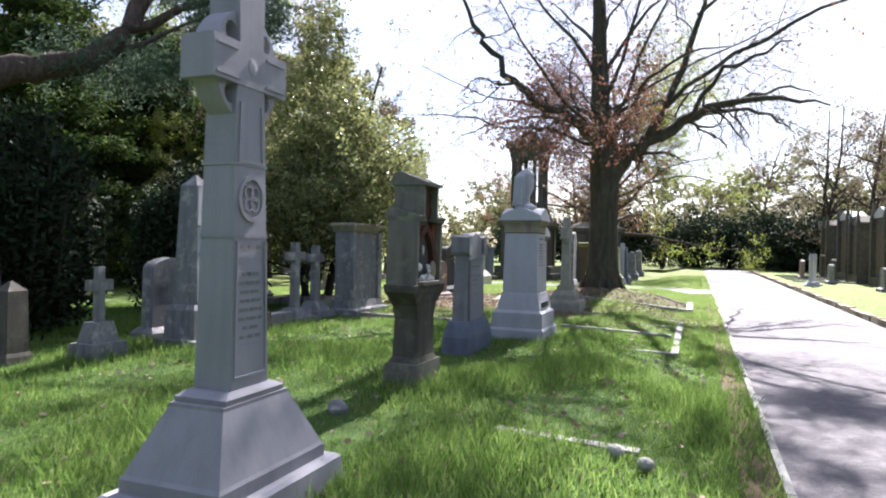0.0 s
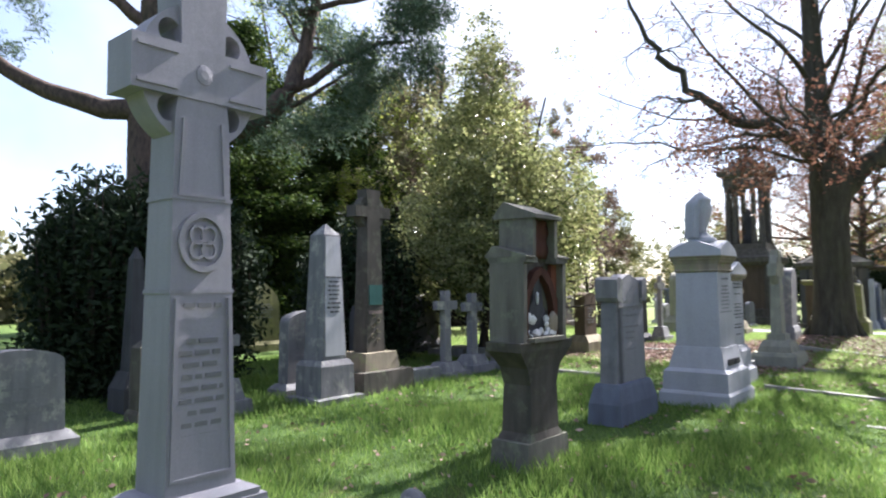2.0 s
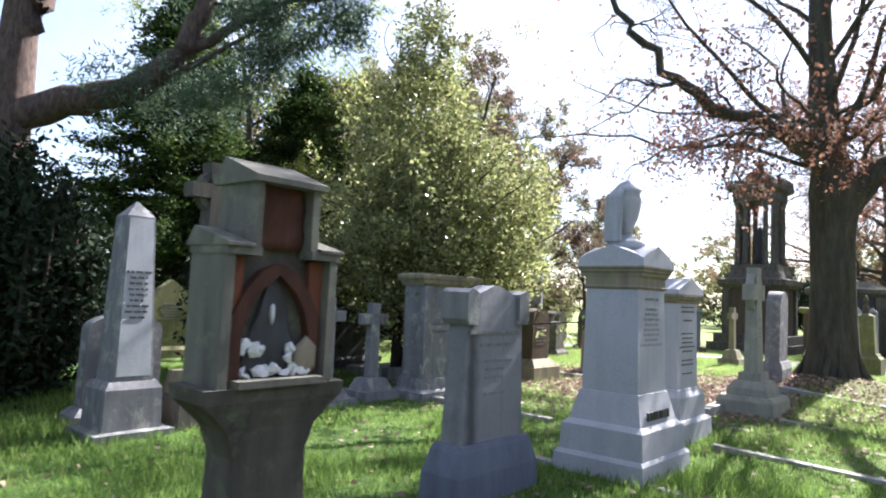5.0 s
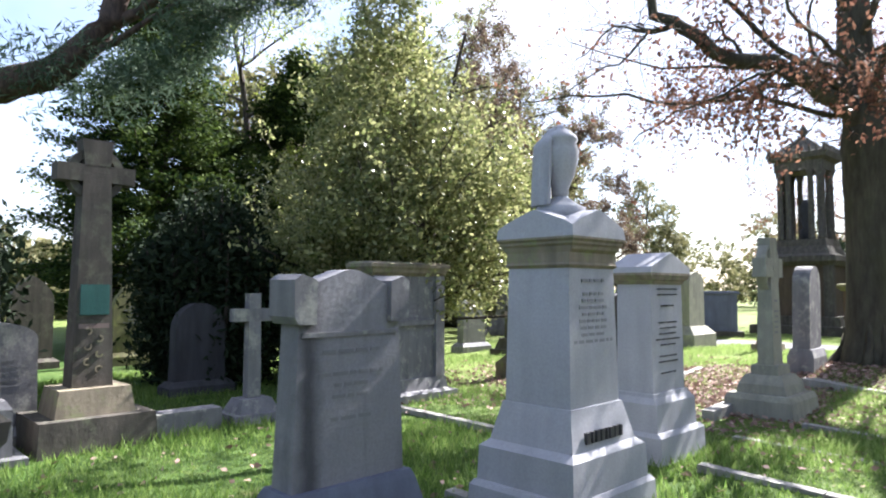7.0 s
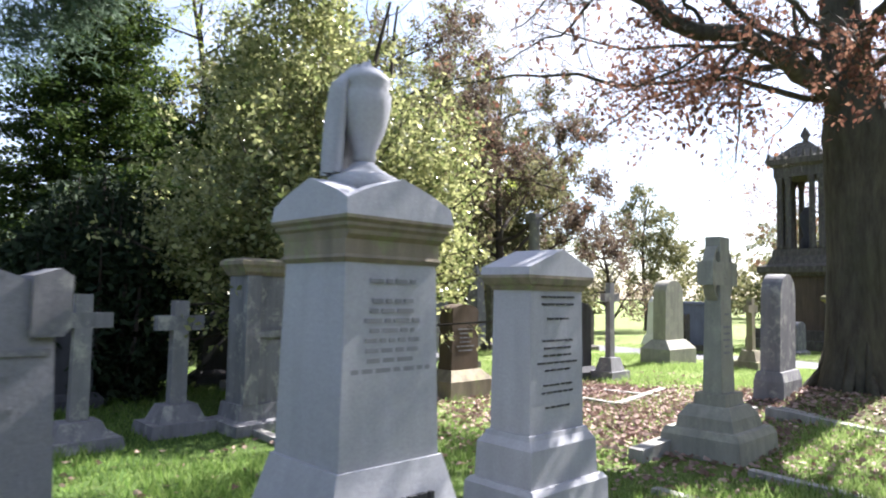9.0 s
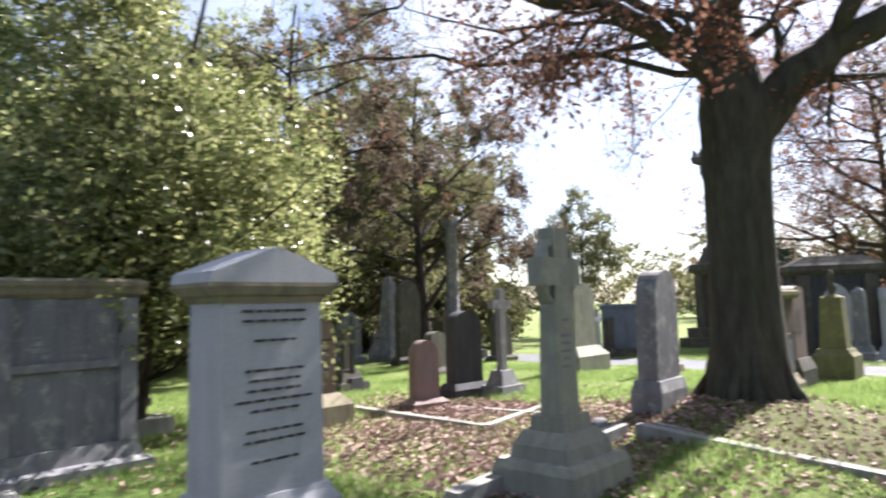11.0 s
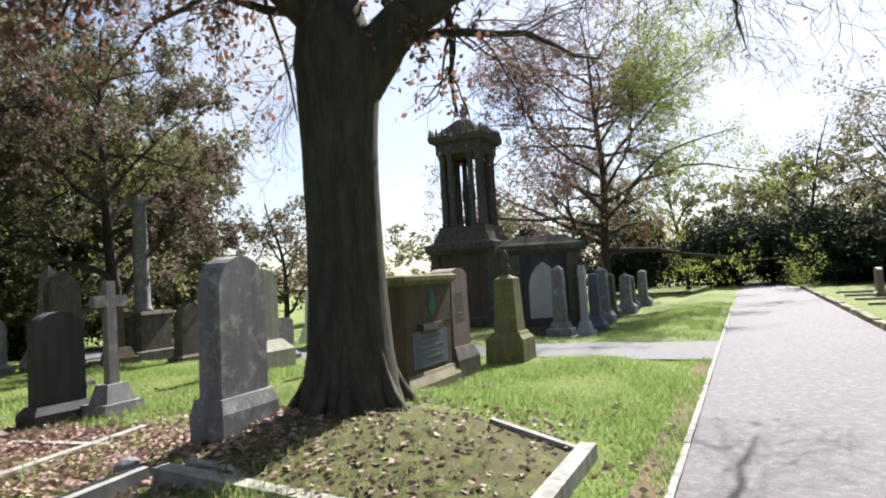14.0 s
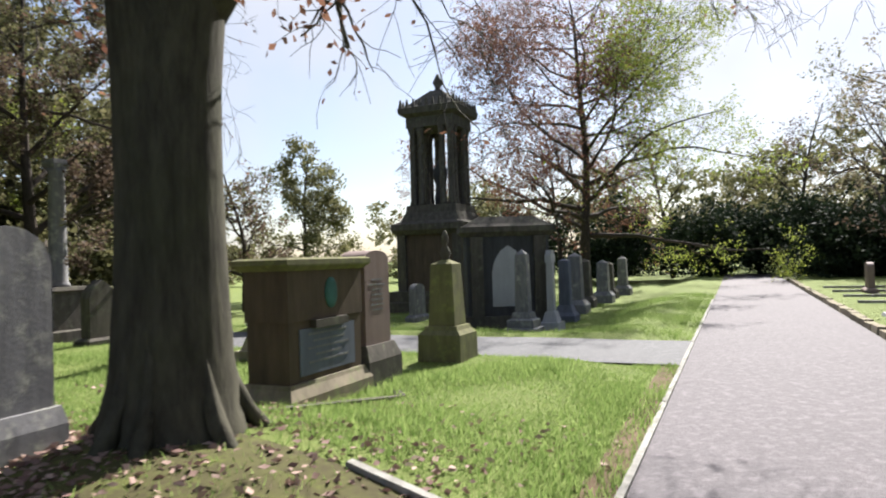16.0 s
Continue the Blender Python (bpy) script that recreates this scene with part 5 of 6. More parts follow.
    spec = [((-0.4, 1.0, 0.5), 3.9, 5.0, 0.070), ((0.6, 1.0, 0.7), 4.3, 5.0, 0.070), ((-0.3, -1.0, 0.55), 4.2, 5.0, 0.070), ((0.8, -0.5, 0.6), 4.6, 4.8, 0.063),
            ((-0.9, 0.5, 0.6), 4.7, 4.8, 0.063), ((0.5, -0.8, 0.9), 5.2, 4.6, 0.063), ((-0.6, -0.8, 0.9), 5.6, 4.6, 0.063), ((0.8, 0.4, 1.1), 6.0, 4.5, 0.063),
            ((-0.8, 0.3, 1.2), 6.6, 4.0, 0.056), ((0.2, 0.9, 1.2), 7.0, 3.8, 0.049), ((0.1, -0.8, 1.3), 7.4, 3.6, 0.049), ((0.7, -0.2, 1.3), 7.9, 3.3, 0.042),
            ((-0.7, -0.2, 1.3), 8.3, 3.0, 0.035), ((0.9, 0.5, 0.5), 8.0, 4.5, 0.05), ((-0.5, 0.9, 0.5), 8.4, 4.2, 0.05), ((-0.9, -0.6, 0.5), 8.6, 4.4, 0.05), ((0.5, -0.9, 0.5), 8.8, 4.4, 0.05), ((1.0, -0.3, 0.5), 9.2, 4.0, 0.045), ((-0.2, -1.0, 0.6), 9.4, 3.8, 0.045), ((-1.0, 0.2, 0.6), 9.6, 3.6, 0.04), ((0.3, 1.0, 0.7), 9.8, 3.4, 0.04), ((0.6, -0.5, 0.9), 10.2, 2.8, 0.03), ((-0.5, -0.4, 0.9), 10.5, 2.6, 0.03), ((0.9, 0.3, 0.35), 10.6, 5.2, 0.06), ((-0.2, 1.0, 0.35), 10.9, 5.0, 0.06), ((-1.0, 0.1, 0.3), 11.1, 5.2, 0.06), ((0.1, -1.0, 0.35), 11.3, 5.0, 0.055), ((0.8, -0.6, 0.5), 11.6, 4.6, 0.05), ((-0.7, -0.7, 0.5), 11.9, 4.4, 0.05), ((0.5, 0.8, 0.7), 12.2, 3.6, 0.045), ((-0.7, 0.6, 0.7), 12.4, 3.4, 0.045), ((-1.0, -0.3, 0.15), 4.5, 5.4, 0.049), ((-0.15, -1.0, 0.15), 4.7, 5.2, 0.049), ((1.0, -0.35, 0.25), 4.9, 5.0, 0.049)]
    for d, z, l, r in spec:
        d = np.array(d, float)
        flatd = d * np.array([1, 1, 0])
        flatd /= np.linalg.norm(flatd)
        mains.append(limb(rng, flatd * 0.1 + np.array([-0.1, 0.03, z - 0.2]), d, l, r, r * 0.2, 12, 0.12, 0.012))
    second = boughs(rng, mains, 10, 1.9, 0.33, 0.75, 0.3, 0.05, 0.15, 9)
    third = boughs(rng, second, 6.5, 0.95, 0.55, 0.75, 0.32, 0.07, 0.12, 5)
    fourth = boughs(rng, third, 2.6, 0.5, 0.65, 0.8, 0.22, 0.08, 0.25, 4)
    low = [p for p in fourth + third if p[-1][0][2] < 4.9]
    high = [p for p in fourth if p[-1][0][2] >= 4.9]
    pts = along(rng, low, 5, 0.3)
    keep = np.sin(pts[:, 0] * 1.3 + 0.5) + np.sin(pts[:, 1] * 1.1 + pts[:, 2]) + rng.normal(0, 0.6, len(pts)) > 0.0
    keep &= ~((pts[:, 0] < -1.8) & (rng.uniform(0, 1, len(pts)) < 0.6))
    keep &= ~((pts[:, 0] > 1.3) & (rng.uniform(0, 1, len(pts)) < 0.85))
    keep &= ~((pts[:, 1] > 0.5) & (rng.uniform(0, 1, len(pts)) < 0.85))
    V, F = leaves(rng, pts[keep], 0.04, 0.05)
    upper = [p for p in high if p[-1][0][2] > 8.3]
    crown_pts = along(rng, upper, 7, 0.2)
    patch = np.sin(crown_pts[:, 0] * 2.1 + 1.0) * np.sin(crown_pts[:, 1] * 1.7 + crown_pts[:, 2] * 0.8) + rng.normal(0, 0.25, len(crown_pts))
    crown_pts = crown_pts[patch > 0.25]
    # Leaves that cluster round the fork and the lower limbs, and the leafing top of the crown.
    fork = [p for p in fourth + third + second if np.hypot(*p[-1][0][:2]) < 3.4 and p[-1][0][2] < 5.7 and p[-1][0][0] < 1.6 and p[-1][0][1] < 1.0]
    V4, F4 = leaves(rng, along(rng, fork, 5, 0.2), 0.042, 0.09)
    F = np.concatenate([F, F4 + len(V)])
    V = np.concatenate([V, V4])
    tops = [(rng.uniform(-5.5, 5.5), rng.uniform(-4.5, 4.5), rng.uniform(9.5, 14.0), 0.9, 0.9, 0.5) for _ in range(40)]
    V3, F3 = clump_crown(rng, tops, 210, 90, 0.42, 0.06, 0.2, 0.2)
    V2, F2 = leaves(rng, np.concatenate([along(rng, high[::3], 1, 0.5), crown_pts]), 0.045, 0.06)
    tree("beech_tree", u, v, "big grey-barked beech with bare limbs and copper leaves", [("trunk", [finer(rng, trunk, 2, 0.006)], 24), ("root", roots, 8), ("limb", mains, 9), ("branchwork", second, 6), ("twigwork", third + fourth, 4)],
         [("crown", V, F, BEECHLEAF), ("upper_leaves", V2, F2, BEECHLEAF), ("top_leaves", V3, F3, BEECHLEAF)], BEECHBARK, sink=0.1)


beech(17.55, -2.27)


def bare_tree(name, u, v, h, seed, label, leaf_m=None, per=2, size=0.06, spread_r=1.0, clear=0.28, limbs_n=12, r=0.22, dense=(6, 4, 2), up=0.9, other=None, split=0.0):
    """A spreading broadleaf with fine twigs, in bud or half in leaf; with `other`, one side of the crown is in that leaf."""
    rng = np.random.default_rng(seed)
    trunk = limb(rng, (0, 0, -0.1), (0, 0, 1), h, r, 0.03, 12, 0.05)
    mains = []
    for k in range(limbs_n):
        f = clear + (0.92 - clear) * k / limbs_n
        i = f * 12
        p = trunk[int(i)][0] * (1 - i % 1) + trunk[min(12, int(i) + 1)][0] * (i % 1)
        a = k * 2.4 + rng.uniform(-0.4, 0.4)
        l = h * 0.45 * spread_r * (1.1 - 0.65 * (f - clear) / (1 - clear))
        mains.append(limb(rng, p, (math.cos(a), math.sin(a), up * rng.uniform(0.3, 1.0)), l, r * (1 - f) * 0.5 + 0.02, 0.012, 8, 0.14, 0.02))
    second = boughs(rng, mains, dense[0], h * 0.16, 0.5, 0.75, 0.18, 0.01, 0.15, 6)
    third = boughs(rng, second, dense[1], h * 0.085, 0.55, 0.75, 0.2, 0.03, 0.2, 4)
    fourth = boughs(rng, third, dense[2], h * 0.05, 0.6, 0.8, 0.2, 0.04, 0.3, 3) if dense[2] else []
    crowns = []
    if leaf_m:
        pts = along(rng, third + fourth, per, 0.3)
        if other:
            side = pts[:, 0] + rng.normal(0, 1.2, len(pts)) > split
            V, F = leaves(rng, pts[side], size, size * 1.5)
            V2, F2 = leaves(rng, pts[~side], size, size * 1.5)
            crowns = [("crown", V, F, leaf_m), ("second_crown", V2, F2, other)]
        else:
            V, F = leaves(rng, pts, size, size * 1.5)
            crowns = [("crown", V, F, leaf_m)]
    return tree(name, u, v, label, [("trunk", [trunk], 12), ("limb", mains, 7), ("branchwork", second, 5), ("twigwork", third + fourth, 3)], crowns, DARKBARK)


def yew(u, v, h, w, seed, label):
    """An Irish yew: a bundle of upright shoots, close set."""
    rng = np.random.default_rng(seed)
    stems, pts = [], []
    for k in range(70):
        a, q = rng.uniform(0, math.tau), math.sqrt(rng.uniform(0, 1))
        foot = np.array([0.35 * q * math.cos(a), 0.35 * q * math.sin(a), 0])
        hh = h * (1.04 - 0.35 * q * q) * rng.uniform(0.85, 1.05)
        top = np.array([w * q * math.cos(a), w * q * math.sin(a), hh])
        bend = np.array([w * 0.85 * q * math.cos(a), w * 0.85 * q * math.sin(a), hh * 0.4])
        line = [(foot, 0.05), (foot * 0.4 + bend * 0.6 - np.array([0, 0, 0.1 * hh]), 0.04), (bend, 0.035), (bend * 0.45 + top * 0.55, 0.025), (top, 0.008)]
        stems.append(line)
        f = rng.uniform(0.12, 1.0, 460)
        P = np.array([p for p, _ in line])
        x = f * 4
        i = np.minimum(3, x.astype(int))
        c = P[i] * (1 - (x - i))[:, None] + P[i + 1] * (x - i)[:, None]
        pts.append(c + rng.normal(0, 1, (460, 3)) * (0.21 * (1.15 - 0.7 * f)[:, None] + 0.03))
    V, F = leaves(rng, np.concatenate(pts), 0.068, 0.02, 0.0, 0.38)
    tree("yew_tree", u, v, label, [("stemwork", stems, 6)], [("crown", V, F, YEWLEAF)], DARKBARK)


def conifer(u, v, h, w, seed, label, m, dense=1.0):
    """A dense cypress-like conifer with tiers of flat sprays."""
    rng = np.random.default_rng(seed)
    trunk = limb(rng, (0, 0, -0.1), (0, 0, 1), h, 0.2, 0.02, 10, 0.02)
    arms, mids = [], []
    n = int(125 * dense)
    for k in range(n):
        f = 0.05 + 0.93 * (k / n)
        a = k * 2.399 + rng.uniform(-0.3, 0.3)
        l = w * (1 - f) ** 0.75 * rng.uniform(0.65, 1.12) + 0.15
        arm = limb(rng, (0, 0, f * h), (math.cos(a), math.sin(a), 0.25), l, 0.03, 0.008, 5, 0.1, 0.05)
        arms.append(arm)
        mids.append(along(rng, [arm], int(6 + 9 * l), 0.25))
    mids = np.concatenate(mids)
    P = np.repeat(mids, 22, axis=0)
    P = P + rng.normal(0, 1, P.shape) * np.array([0.2, 0.2, 0.09])
    V, F = leaves(rng, P, 0.07, 0.02, 0.5, 0.4)
    tree("conifer_tree", u, v, label, [("trunk", [trunk], 10), ("branchwork", arms, 4)], [("crown", V, F, m)], DARKBARK)


def holly(u, v, seed=21):
    rng = np.random.default_rng(seed)
    stems = [limb(rng, (0.25 * math.cos(k), 0.25 * math.sin(k), -0.05), (0.12 * math.cos(k * 1.3), 0.12 * math.sin(k * 1.3), 1), 5.6 if k == 0 else 3.6, 0.1, 0.02, 10, 0.06) for k in range(6)]
    side = boughs(rng, stems, 16, 2.3, 0.4, 1.1, 0.15, 0.0, 0.15, 6)
    twig = boughs(rng, side, 6, 0.7, 0.5, 0.8, 0.2, 0.02, 0.2, 4)
    lumps = [(0, 0.2, 2.4, 2.5, 2.2, 1.5), (0.3, 0.6, 3.4, 2.0, 2.2, 1.3), (0, 0, 4.6, 1.35, 1.4, 1.4), (0.1, 0, 5.8, 0.8, 0.8, 1.1), (0.1, 0, 6.8, 0.4, 0.4, 0.8), (-0.2, 1.7, 2.0, 1.6, 1.7, 1.1), (0.6, -1.1, 2.0, 1.2, 1.1, 1.0)]
    V, F = clump_crown(rng, lumps, 2300, 36, 0.25, 0.042, 0.2, 0.45)
    V2, F2 = leaves(rng, along(rng, twig, 14, 0.2), 0.042, 0.07)
    tree("holly_tree", u, v, "broad glossy evergreen with pale yellow-green leaves", [("stem", stems, 8), ("branchwork", side, 5), ("twigwork", twig, 3)], [("crown", V, F, HOLLY), ("outer_leaves", V2, F2, HOLLY)], DARKBARK)


def pine(u, v):
    rng = np.random.default_rng(5)
    trunk = line((0, 0, -0.1, 0.44), (0, 0, 0.5, 0.38), (0, 0.0, 2.5, 0.34), (0, 0, 4.6, 0.33), (0.0, 0.05, 5.4, 0.27), (0.0, 0.1, 6.6, 0.24), (0.0, 0.1, 8.6, 0.18), (0, 0.2, 11.0, 0.05))
    big = [finer(rng, p, 3, 0.03) for p in (
        line((0.1, 0.05, 4.0, 0.27), (0.5, 0.5, 4.25, 0.25), (0.95, 0.9, 4.4, 0.23), (1.45, 1.35, 4.58, 0.22), (1.8, 1.75, 5.1, 0.19), (2.0, 2.05, 5.9, 0.15), (2.15, 2.2, 6.9, 0.1), (2.3, 2.3, 8.2, 0.04)),
        line((1.8, 1.8, 5.2, 0.1), (2.3, 2.3, 5.6, 0.08), (2.9, 2.8, 6.05, 0.055), (3.6, 3.4, 6.2, 0.02)),
        line((1.6, 1.5, 4.75, 0.06), (2.2, 2.0, 5.05, 0.045), (2.8, 2.6, 5.6, 0.02)),
        line((0, 0, 4.7, 0.2), (-0.7, -0.8, 4.9, 0.18), (-1.5, -1.5, 5.3, 0.15), (-2.2, -2.2, 6.0, 0.11), (-3.0, -3.0, 7.0, 0.04)),
        line((0.05, 0.05, 5.2, 0.22), (0.4, 0.4, 6.2, 0.18), (0.65, 0.6, 7.4, 0.13), (0.9, 0.9, 9.0, 0.05)),
        line((0, 0, 6.4, 0.13), (-0.5, -0.6, 7.0, 0.09), (-1.3, -1.3, 7.5, 0.04)),
        line((0.5, 0.5, 6.8, 0.1), (1.2, 1.1, 7.4, 0.07), (2.2, 2.0, 7.7, 0.03)),
        line((2.0, 1.9, 6.7, 0.07), (2.7, 2.7, 7.0, 0.05), (3.6, 3.6, 7.1, 0.02)))]
    side = boughs(rng, big, 10, 1.2, 0.3, 0.8, 0.2, 0.03, 0.68, 6)
    twig = boughs(rng, side, 5, 0.6, 0.5, 0.8, 0.2, 0.08, 0.3, 4)
    ends = along(rng, twig, 2, 0.5)
    hang = np.array([[1.7, 1.7, 4.6], [2.2, 2.1, 4.5], [1.2, 1.2, 4.5], [2.6, 2.6, 4.7]])
    ends = np.concatenate([ends, np.repeat(hang, 26, axis=0) + rng.normal(0, 1, (104, 3)) * np.array([0.4, 0.4, 0.22])])
    P = np.repeat(ends, 40, axis=0)
    P = P + rng.normal(0, 1, P.shape) * np.array([0.13, 0.13, 0.12])
    V, F = leaves(rng, P, 0.075, 0.0, 0.0, 0.16)
    tree("pine_tree", u, v, "old pine with heavy curved reddish limbs", [("trunk", [trunk], 14), ("limb", big, 10), ("branchwork", side, 5), ("twigwork", twig, 3)], [("crown", V, F, PINELEAF)], PINEBARK)


pine(7.35, -11.6)
yew(5.85, -9.6, 3.1, 1.05, 1, "dark upright yew bushed to the ground")
yew(6.7, -9.5, 3.2, 1.25, 2, "dark upright yew bushed to the ground")
yew(10.9, -9.6, 2.9, 1.15, 3, "dark narrow yew behind stone crosses")
conifer(12.6, -16.6, 9.6, 3.7, 31, "tall dark conifer with golden-green tips", CONIFER, 1.3)
conifer(16.8, -16.8, 8.6, 3.4, 32, "tall dark conifer with dense sprays", CONIFER, 1.2)
conifer(14.9, -18.5, 6.5, 2.8, 33, "dark conifer closing the row behind", CONIFER)
holly(12.9, -8.0)
bare_tree("copper_tree", 21.4, -15.5, 10.5, 41, "copper-leaved tree over the far graves", COPPERLEAF, 40, 0.05, 1.0, 0.16, 18, other=WOODLEAF, split=1.4)
bare_tree("copper_tree", 25.6, -15.2, 9.4, 42, "purple-leaved tree in bud over the far graves", COPPERLEAF, 40, 0.05, 1.0, 0.16, 18, other=WOODLEAF, split=1.6)
bare_tree("bud_tree", 18.0, -14.6, 6.6, 47, "small tree in brownish bud", HAZE, 26, 0.042, 1.1, 0.2, 14, other=FRESH, split=0.6)
bare_tree("bare_tree", 17.0, -20.0, 13.0, 43, "tall bare tree with fine grey twigs and first leaves", FRESH, 12, 0.05, 0.9, 0.2, 16)
bare_tree("bare_tree", 23.5, -20.5, 13.0, 44, "tall bare tree with fine grey twigs and first leaves", FRESH, 12, 0.05, 0.9, 0.2, 16)
bare_tree("bare_tree", 28.0, -21.0, 12.0, 48, "tall bare tree with fine grey twigs", WOODLEAF, 12, 0.05, 0.9, 0.2, 14)
bare_tree("spreading_tree", 46.0, -5.3, 15.0, 45, "great spreading tree in copper and fresh green leaf", FRESH, 8, 0.055, 1.3, 0.2, 36, 0.3, (11, 8, 2), 0.5, other=BEECHLEAF, split=2.2)
bare_tree("evergreen_tree", 44.0, -20.0, 8.0, 49, "airy evergreen tree beyond the graves", WOODLEAF, 9, 0.1, 0.7, 0.15, 16, 0.15)
bare_tree("evergreen_tree", 36.0, -17.5, 6.0, 50, "airy reddish tree beyond the graves", COPPERLEAF, 4, 0.08, 0.9, 0.15, 14, 0.15, other=WOODLEAF, split=0.0)


def woodland(name, u0, u1, v0, v1, seed, h, m, label, count=40, n=26000, size=0.2, fat=1.7):
    """Far woods: many small crowns of sprays grown into one mass, of uneven height."""
    rng = np.random.default_rng(seed)
    lumps = []
    for _ in range(count):
        u, v = rng.uniform(u0, u1), rng.uniform(v0, v1)
        x, y = W(u, v)
        top = h * rng.uniform(0.45, 1.0)
        for k in range(4):
            f = rng.uniform(0.1, 0.9)
            lumps.append((x + rng.normal(0, fat * 0.6), y + rng.normal(0, fat * 0.6), top * f, fat * rng.uniform(0.5, 1.0), fat * rng.uniform(0.5, 1.0), fat * rng.uniform(0.4, 0.9)))
    V, F = clump_crown(rng, lumps, n // 16, 16, 0.5, size, 0.2, 0.5)
    V[:, 2] = np.maximum(V[:, 2], 0.02)
    tagged(new(name, mesh_of(name, V, F, m)), label, "woodland", kind="stuff")


woodland("far_shrubs", 58, 64, -18, 14, 51, 5.4, YEWLEAF, "dark evergreen shrubs closing the avenue", 65, 75000, 0.14)
woodland("far_woods", 66, 88, -30, 26, 52, 12, WOODLEAF, "far woodland in mixed spring leaf", 65, 72000, 0.19, 2.4)
woodland("far_woods", 34, 66, 12, 21, 53, 11, WOODLEAF, "woodland across the avenue in spring leaf, partly added out of view", 60, 76000, 0.17, 2.0)
woodland("far_woods", -8, 64, -46, -36, 54, 5.5, WOODLEAF, "far hedge and woodland beyond the graves", 80, 44000, 0.28, 2.2)
woodland("far_shrubs", 20, 34, -20, -17, 55, 3.0, WOODLEAF, "evergreen shrubs behind the graves", 26, 40000, 0.1, 1.0)
woodland("far_woods", 17, 34, -25, -19, 57, 12.5, WOODLEAF, "leafy trees crowding behind the graves", 80, 78000, 0.14, 1.5)
# Added out of view: blocks low sky so faces turned from the sun darken.
woodland("far_woods", -18, -9, -24, 16, 58, 10, WOODLEAF, "added unseen woodland behind the start, blocks low sky", 55, 26000, 0.3, 2.2)
# Also added unseen, to block low sky from the avenue's far side.
woodland("far_woods", -8, 30, 11, 17, 59, 9, WOODLEAF, "woodland across the avenue in spring leaf, partly added out of view", 55, 26000, 0.3, 2.2)
woodland("far_shrubs", 50, 60, 5.0, 13, 56, 4.6, YEWLEAF, "dark shrubs at the bend of the avenue", 40, 50000, 0.13)
for k, (u, v, h) in enumerate(((44, 9.5, 10), (50, 8, 11), (56, 9, 12), (64, 5, 12), (60, -10, 12), (66, -3, 11), (38, 12.5, 10))):
    bare_tree("bare_tree", u, v, h, 60 + k, "bare grey tree with fine twigs at the far end", (COPPERLEAF, HAZE, WOODLEAF)[k % 3], 5, 0.085, 1.0, 0.2, 14, 0.2, (7, 5, 0))


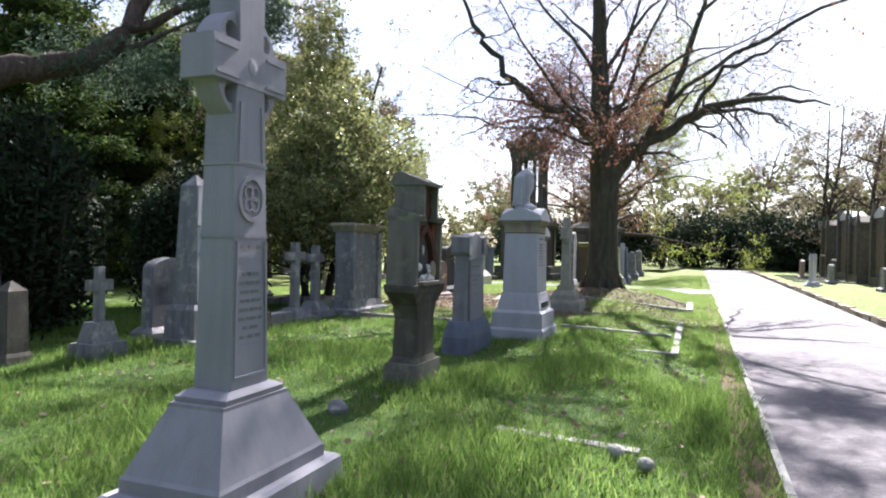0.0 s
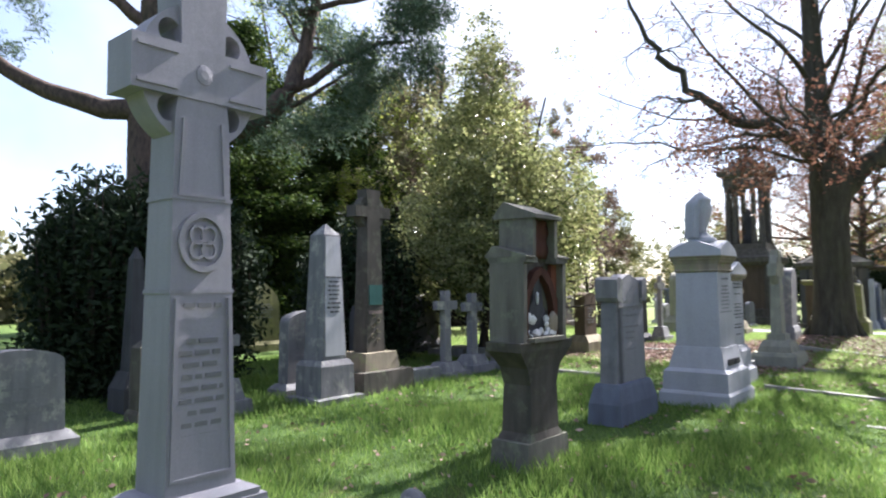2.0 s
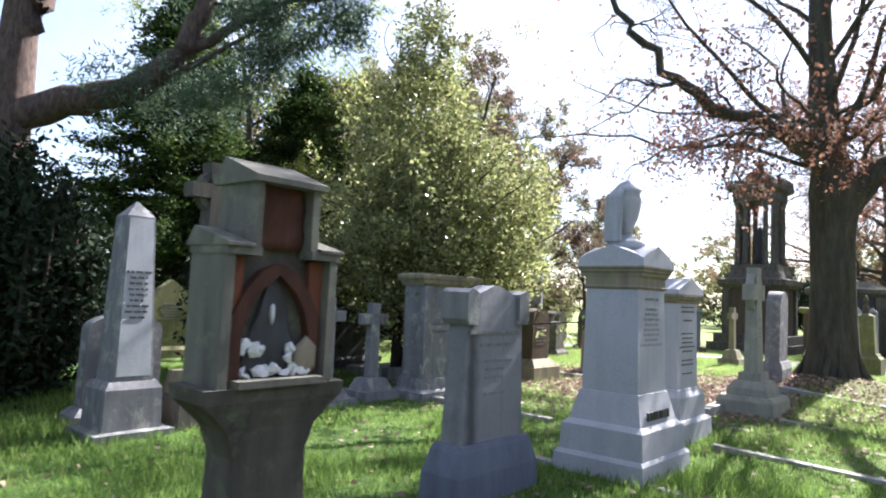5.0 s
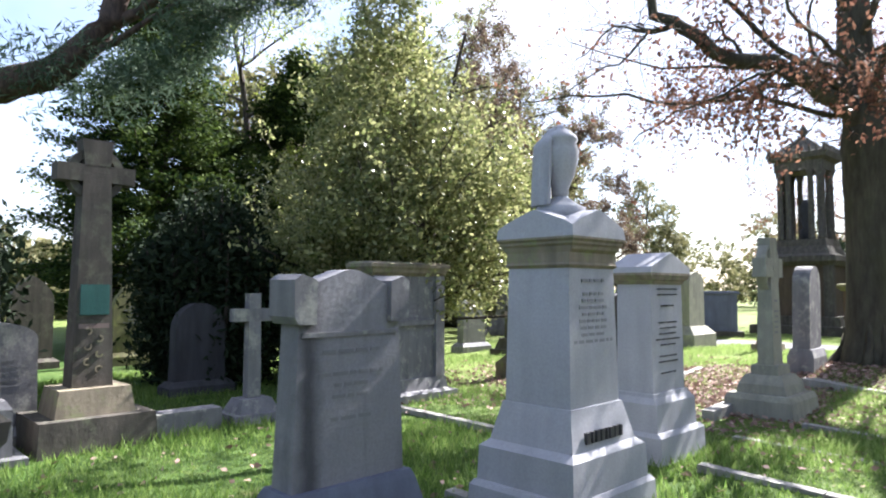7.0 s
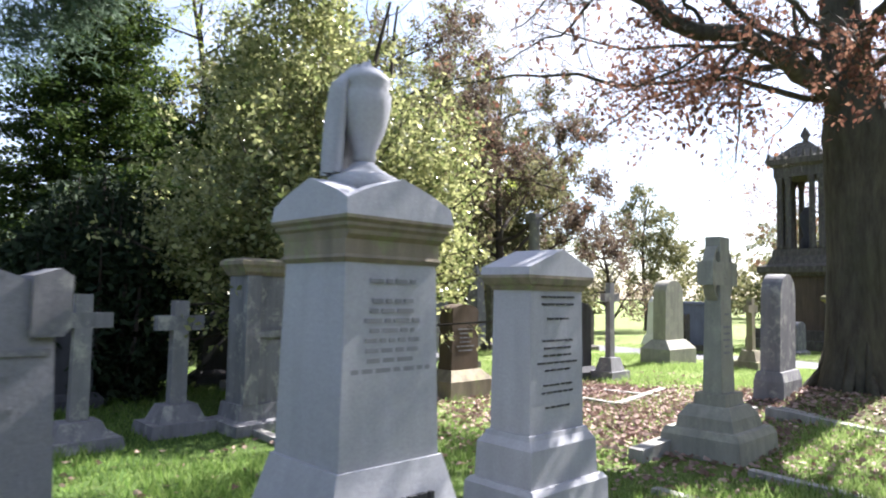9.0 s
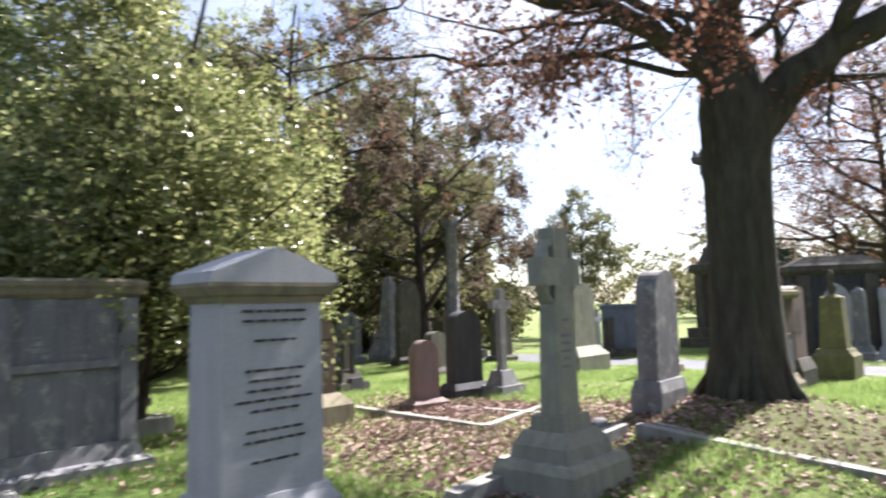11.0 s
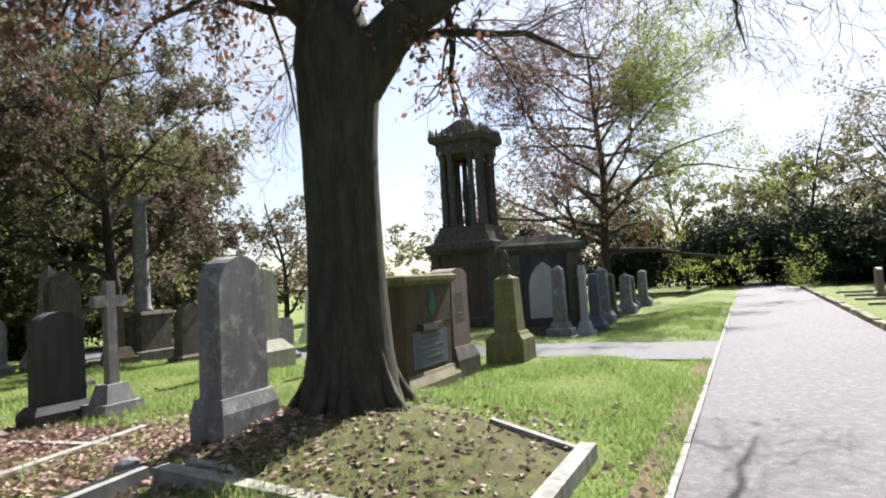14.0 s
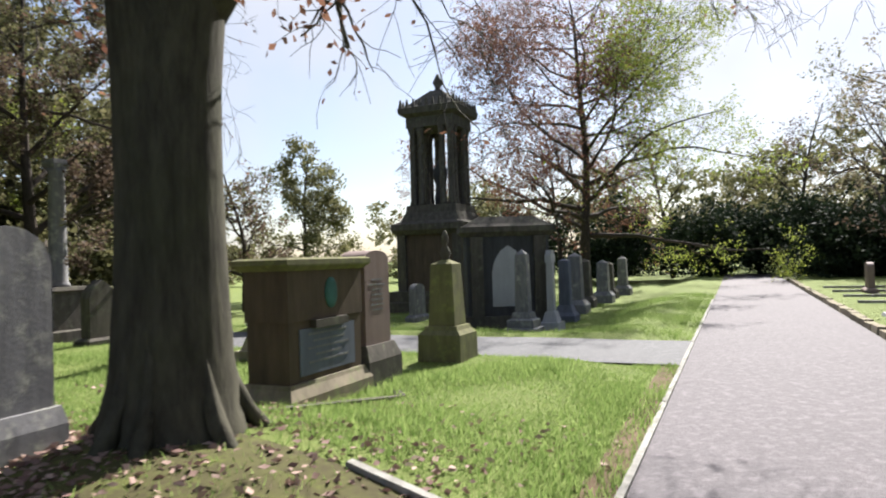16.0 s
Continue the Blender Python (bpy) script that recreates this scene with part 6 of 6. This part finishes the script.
# ---- grass, litter and edging pieces ----
def strew_blades():
    rng = np.random.default_rng(77)
    n = 420000
    u = np.where(rng.uniform(0, 1, n) < 0.86, rng.uniform(0.5, 23.9, n), rng.uniform(26.75, 40, n))
    v = PATH_L - 0.06 - (rng.uniform(0, 1, n) ** 1.5) * 12
    g = np.array([gz(a, b) for a, b in zip(u, v)])
    clump = np.sin(u * 2.1 + 1.3 * np.sin(v * 1.7)) + np.sin(v * 2.7 + 1.1 * np.sin(u * 1.3)) + rng.normal(0, 0.6, n)
    bare = (u > 13.4) & (u < 17.6) & (v < -2.2) & (v > -7.2)
    keep = (clump > -1.9) & ~(bare & (rng.uniform(0, 1, n) < 0.8))
    keep &= ~((v > 0.28) & (rng.uniform(0, 1, n) < 0.75))
    keep &= ~((u > 15.8) & (u < 18) & (v > -2.2) & (v < -0.1) & (rng.uniform(0, 1, n) < 0.8))
    u, v, g, clump = u[keep], v[keep], g[keep], clump[keep]
    n = len(u)
    x, y = US * u + UC * v, UC * u - US * v
    hgt = (0.036 + 0.028 * np.clip(clump, -1, 2)) * np.where(u < 9, 1.3, 1.0) * rng.uniform(0.6, 1.5, n)
    a = rng.uniform(0, math.tau, n)
    w = rng.uniform(0.004, 0.009, n)
    lean = rng.uniform(0.2, 0.9, n) * hgt
    b = rng.uniform(0, math.tau, n)
    root = np.stack([x, y, g - 0.015], 1)
    side = np.stack([np.cos(a) * w, np.sin(a) * w, np.zeros(n)], 1)
    tip = root + np.stack([np.cos(b) * lean, np.sin(b) * lean, hgt + 0.015], 1)
    tri = np.stack([root - side, root + side, tip], 1)
    # Blades nearer the beech get the mossy colour with sunlit brightness painted in.
    mossy = u + rng.normal(0, 1.3, n) > 12.4
    for some, m, label in ((~mossy, BLADE, "uneven tufted spring grass"), (mossy, SUNLIT_MOSSBLADE, "short mossy grass in a painted sunlit yellow-green")):
        V = tri[some].reshape(-1, 3)
        tagged(new("grass", mesh_of("grass", V, np.arange(len(V)).reshape(-1, 3), m)), label, "grass", kind="stuff")


strew_blades()


def strew_litter():
    rng = np.random.default_rng(78)
    n = 9000
    u = np.concatenate([rng.normal(15.2, 1.3, n), rng.normal(16.6, 0.5, 2500), rng.uniform(12, 20, 2500), rng.uniform(2, 12, 900), rng.uniform(15.8, 18.6, 600)])
    v = np.concatenate([rng.normal(-4.2, 1.6, n), rng.normal(-5.2, 1.2, 2500), rng.uniform(-8, 0.4, 2500), rng.uniform(-6, 0.2, 900), rng.uniform(-3.2, -0.3, 600)])
    v = np.minimum(v, 0.5)
    g = np.array([gz(a, b) for a, b in zip(u, v)])
    c = np.stack([US * u + UC * v, UC * u - US * v, g + rng.uniform(0.0, 0.03, len(u))], 1)
    V, F = leaves(rng, c, 0.035, 0.0, 0.85)
    tagged(new("leaf_litter", mesh_of("leaf_litter", V, F, LITTER)), "dry brown beech leaves strewn over grass", "leaves", kind="stuff")


strew_litter()
bar = bpy.data.meshes.new("edging_strip")
bm = finish(taper(-0.06, 0.025, 0.028, 0.495), 0.008)
bm.to_mesh(bar)
bm.free()
bar.materials.append(KERBST)
for k in range(44):
    o = new("edging_strip", bar)
    x, y = W(-6 + k, PATH_L - 0.03)
    o.matrix_basis = pose(x, y, 0.004 * math.sin(k * 2.3), 0, 0, -21 + 0.25 * math.sin(k * 1.7))
    o.parent = edge
stone_me = bpy.data.meshes.new("kerbstone")
bm = finish(taper(-0.06, 0.13, 0.1, 0.36, 0.085, 0.345), 0.02)
bm.to_mesh(stone_me)
bm.free()
stone_me.materials.append(SAND)
rng_k = random.Random(9)
for k in range(70):
    o = new("kerbstone", stone_me)
    x, y = W(0 + 0.75 * k, PATH_R + 0.1)
    o.matrix_basis = pose(x, y, rng_k.uniform(-0.02, 0.02), rng_k.uniform(-2, 2), rng_k.uniform(-3, 3), -21 + rng_k.uniform(-3, 3))
    o.parent = far_edge
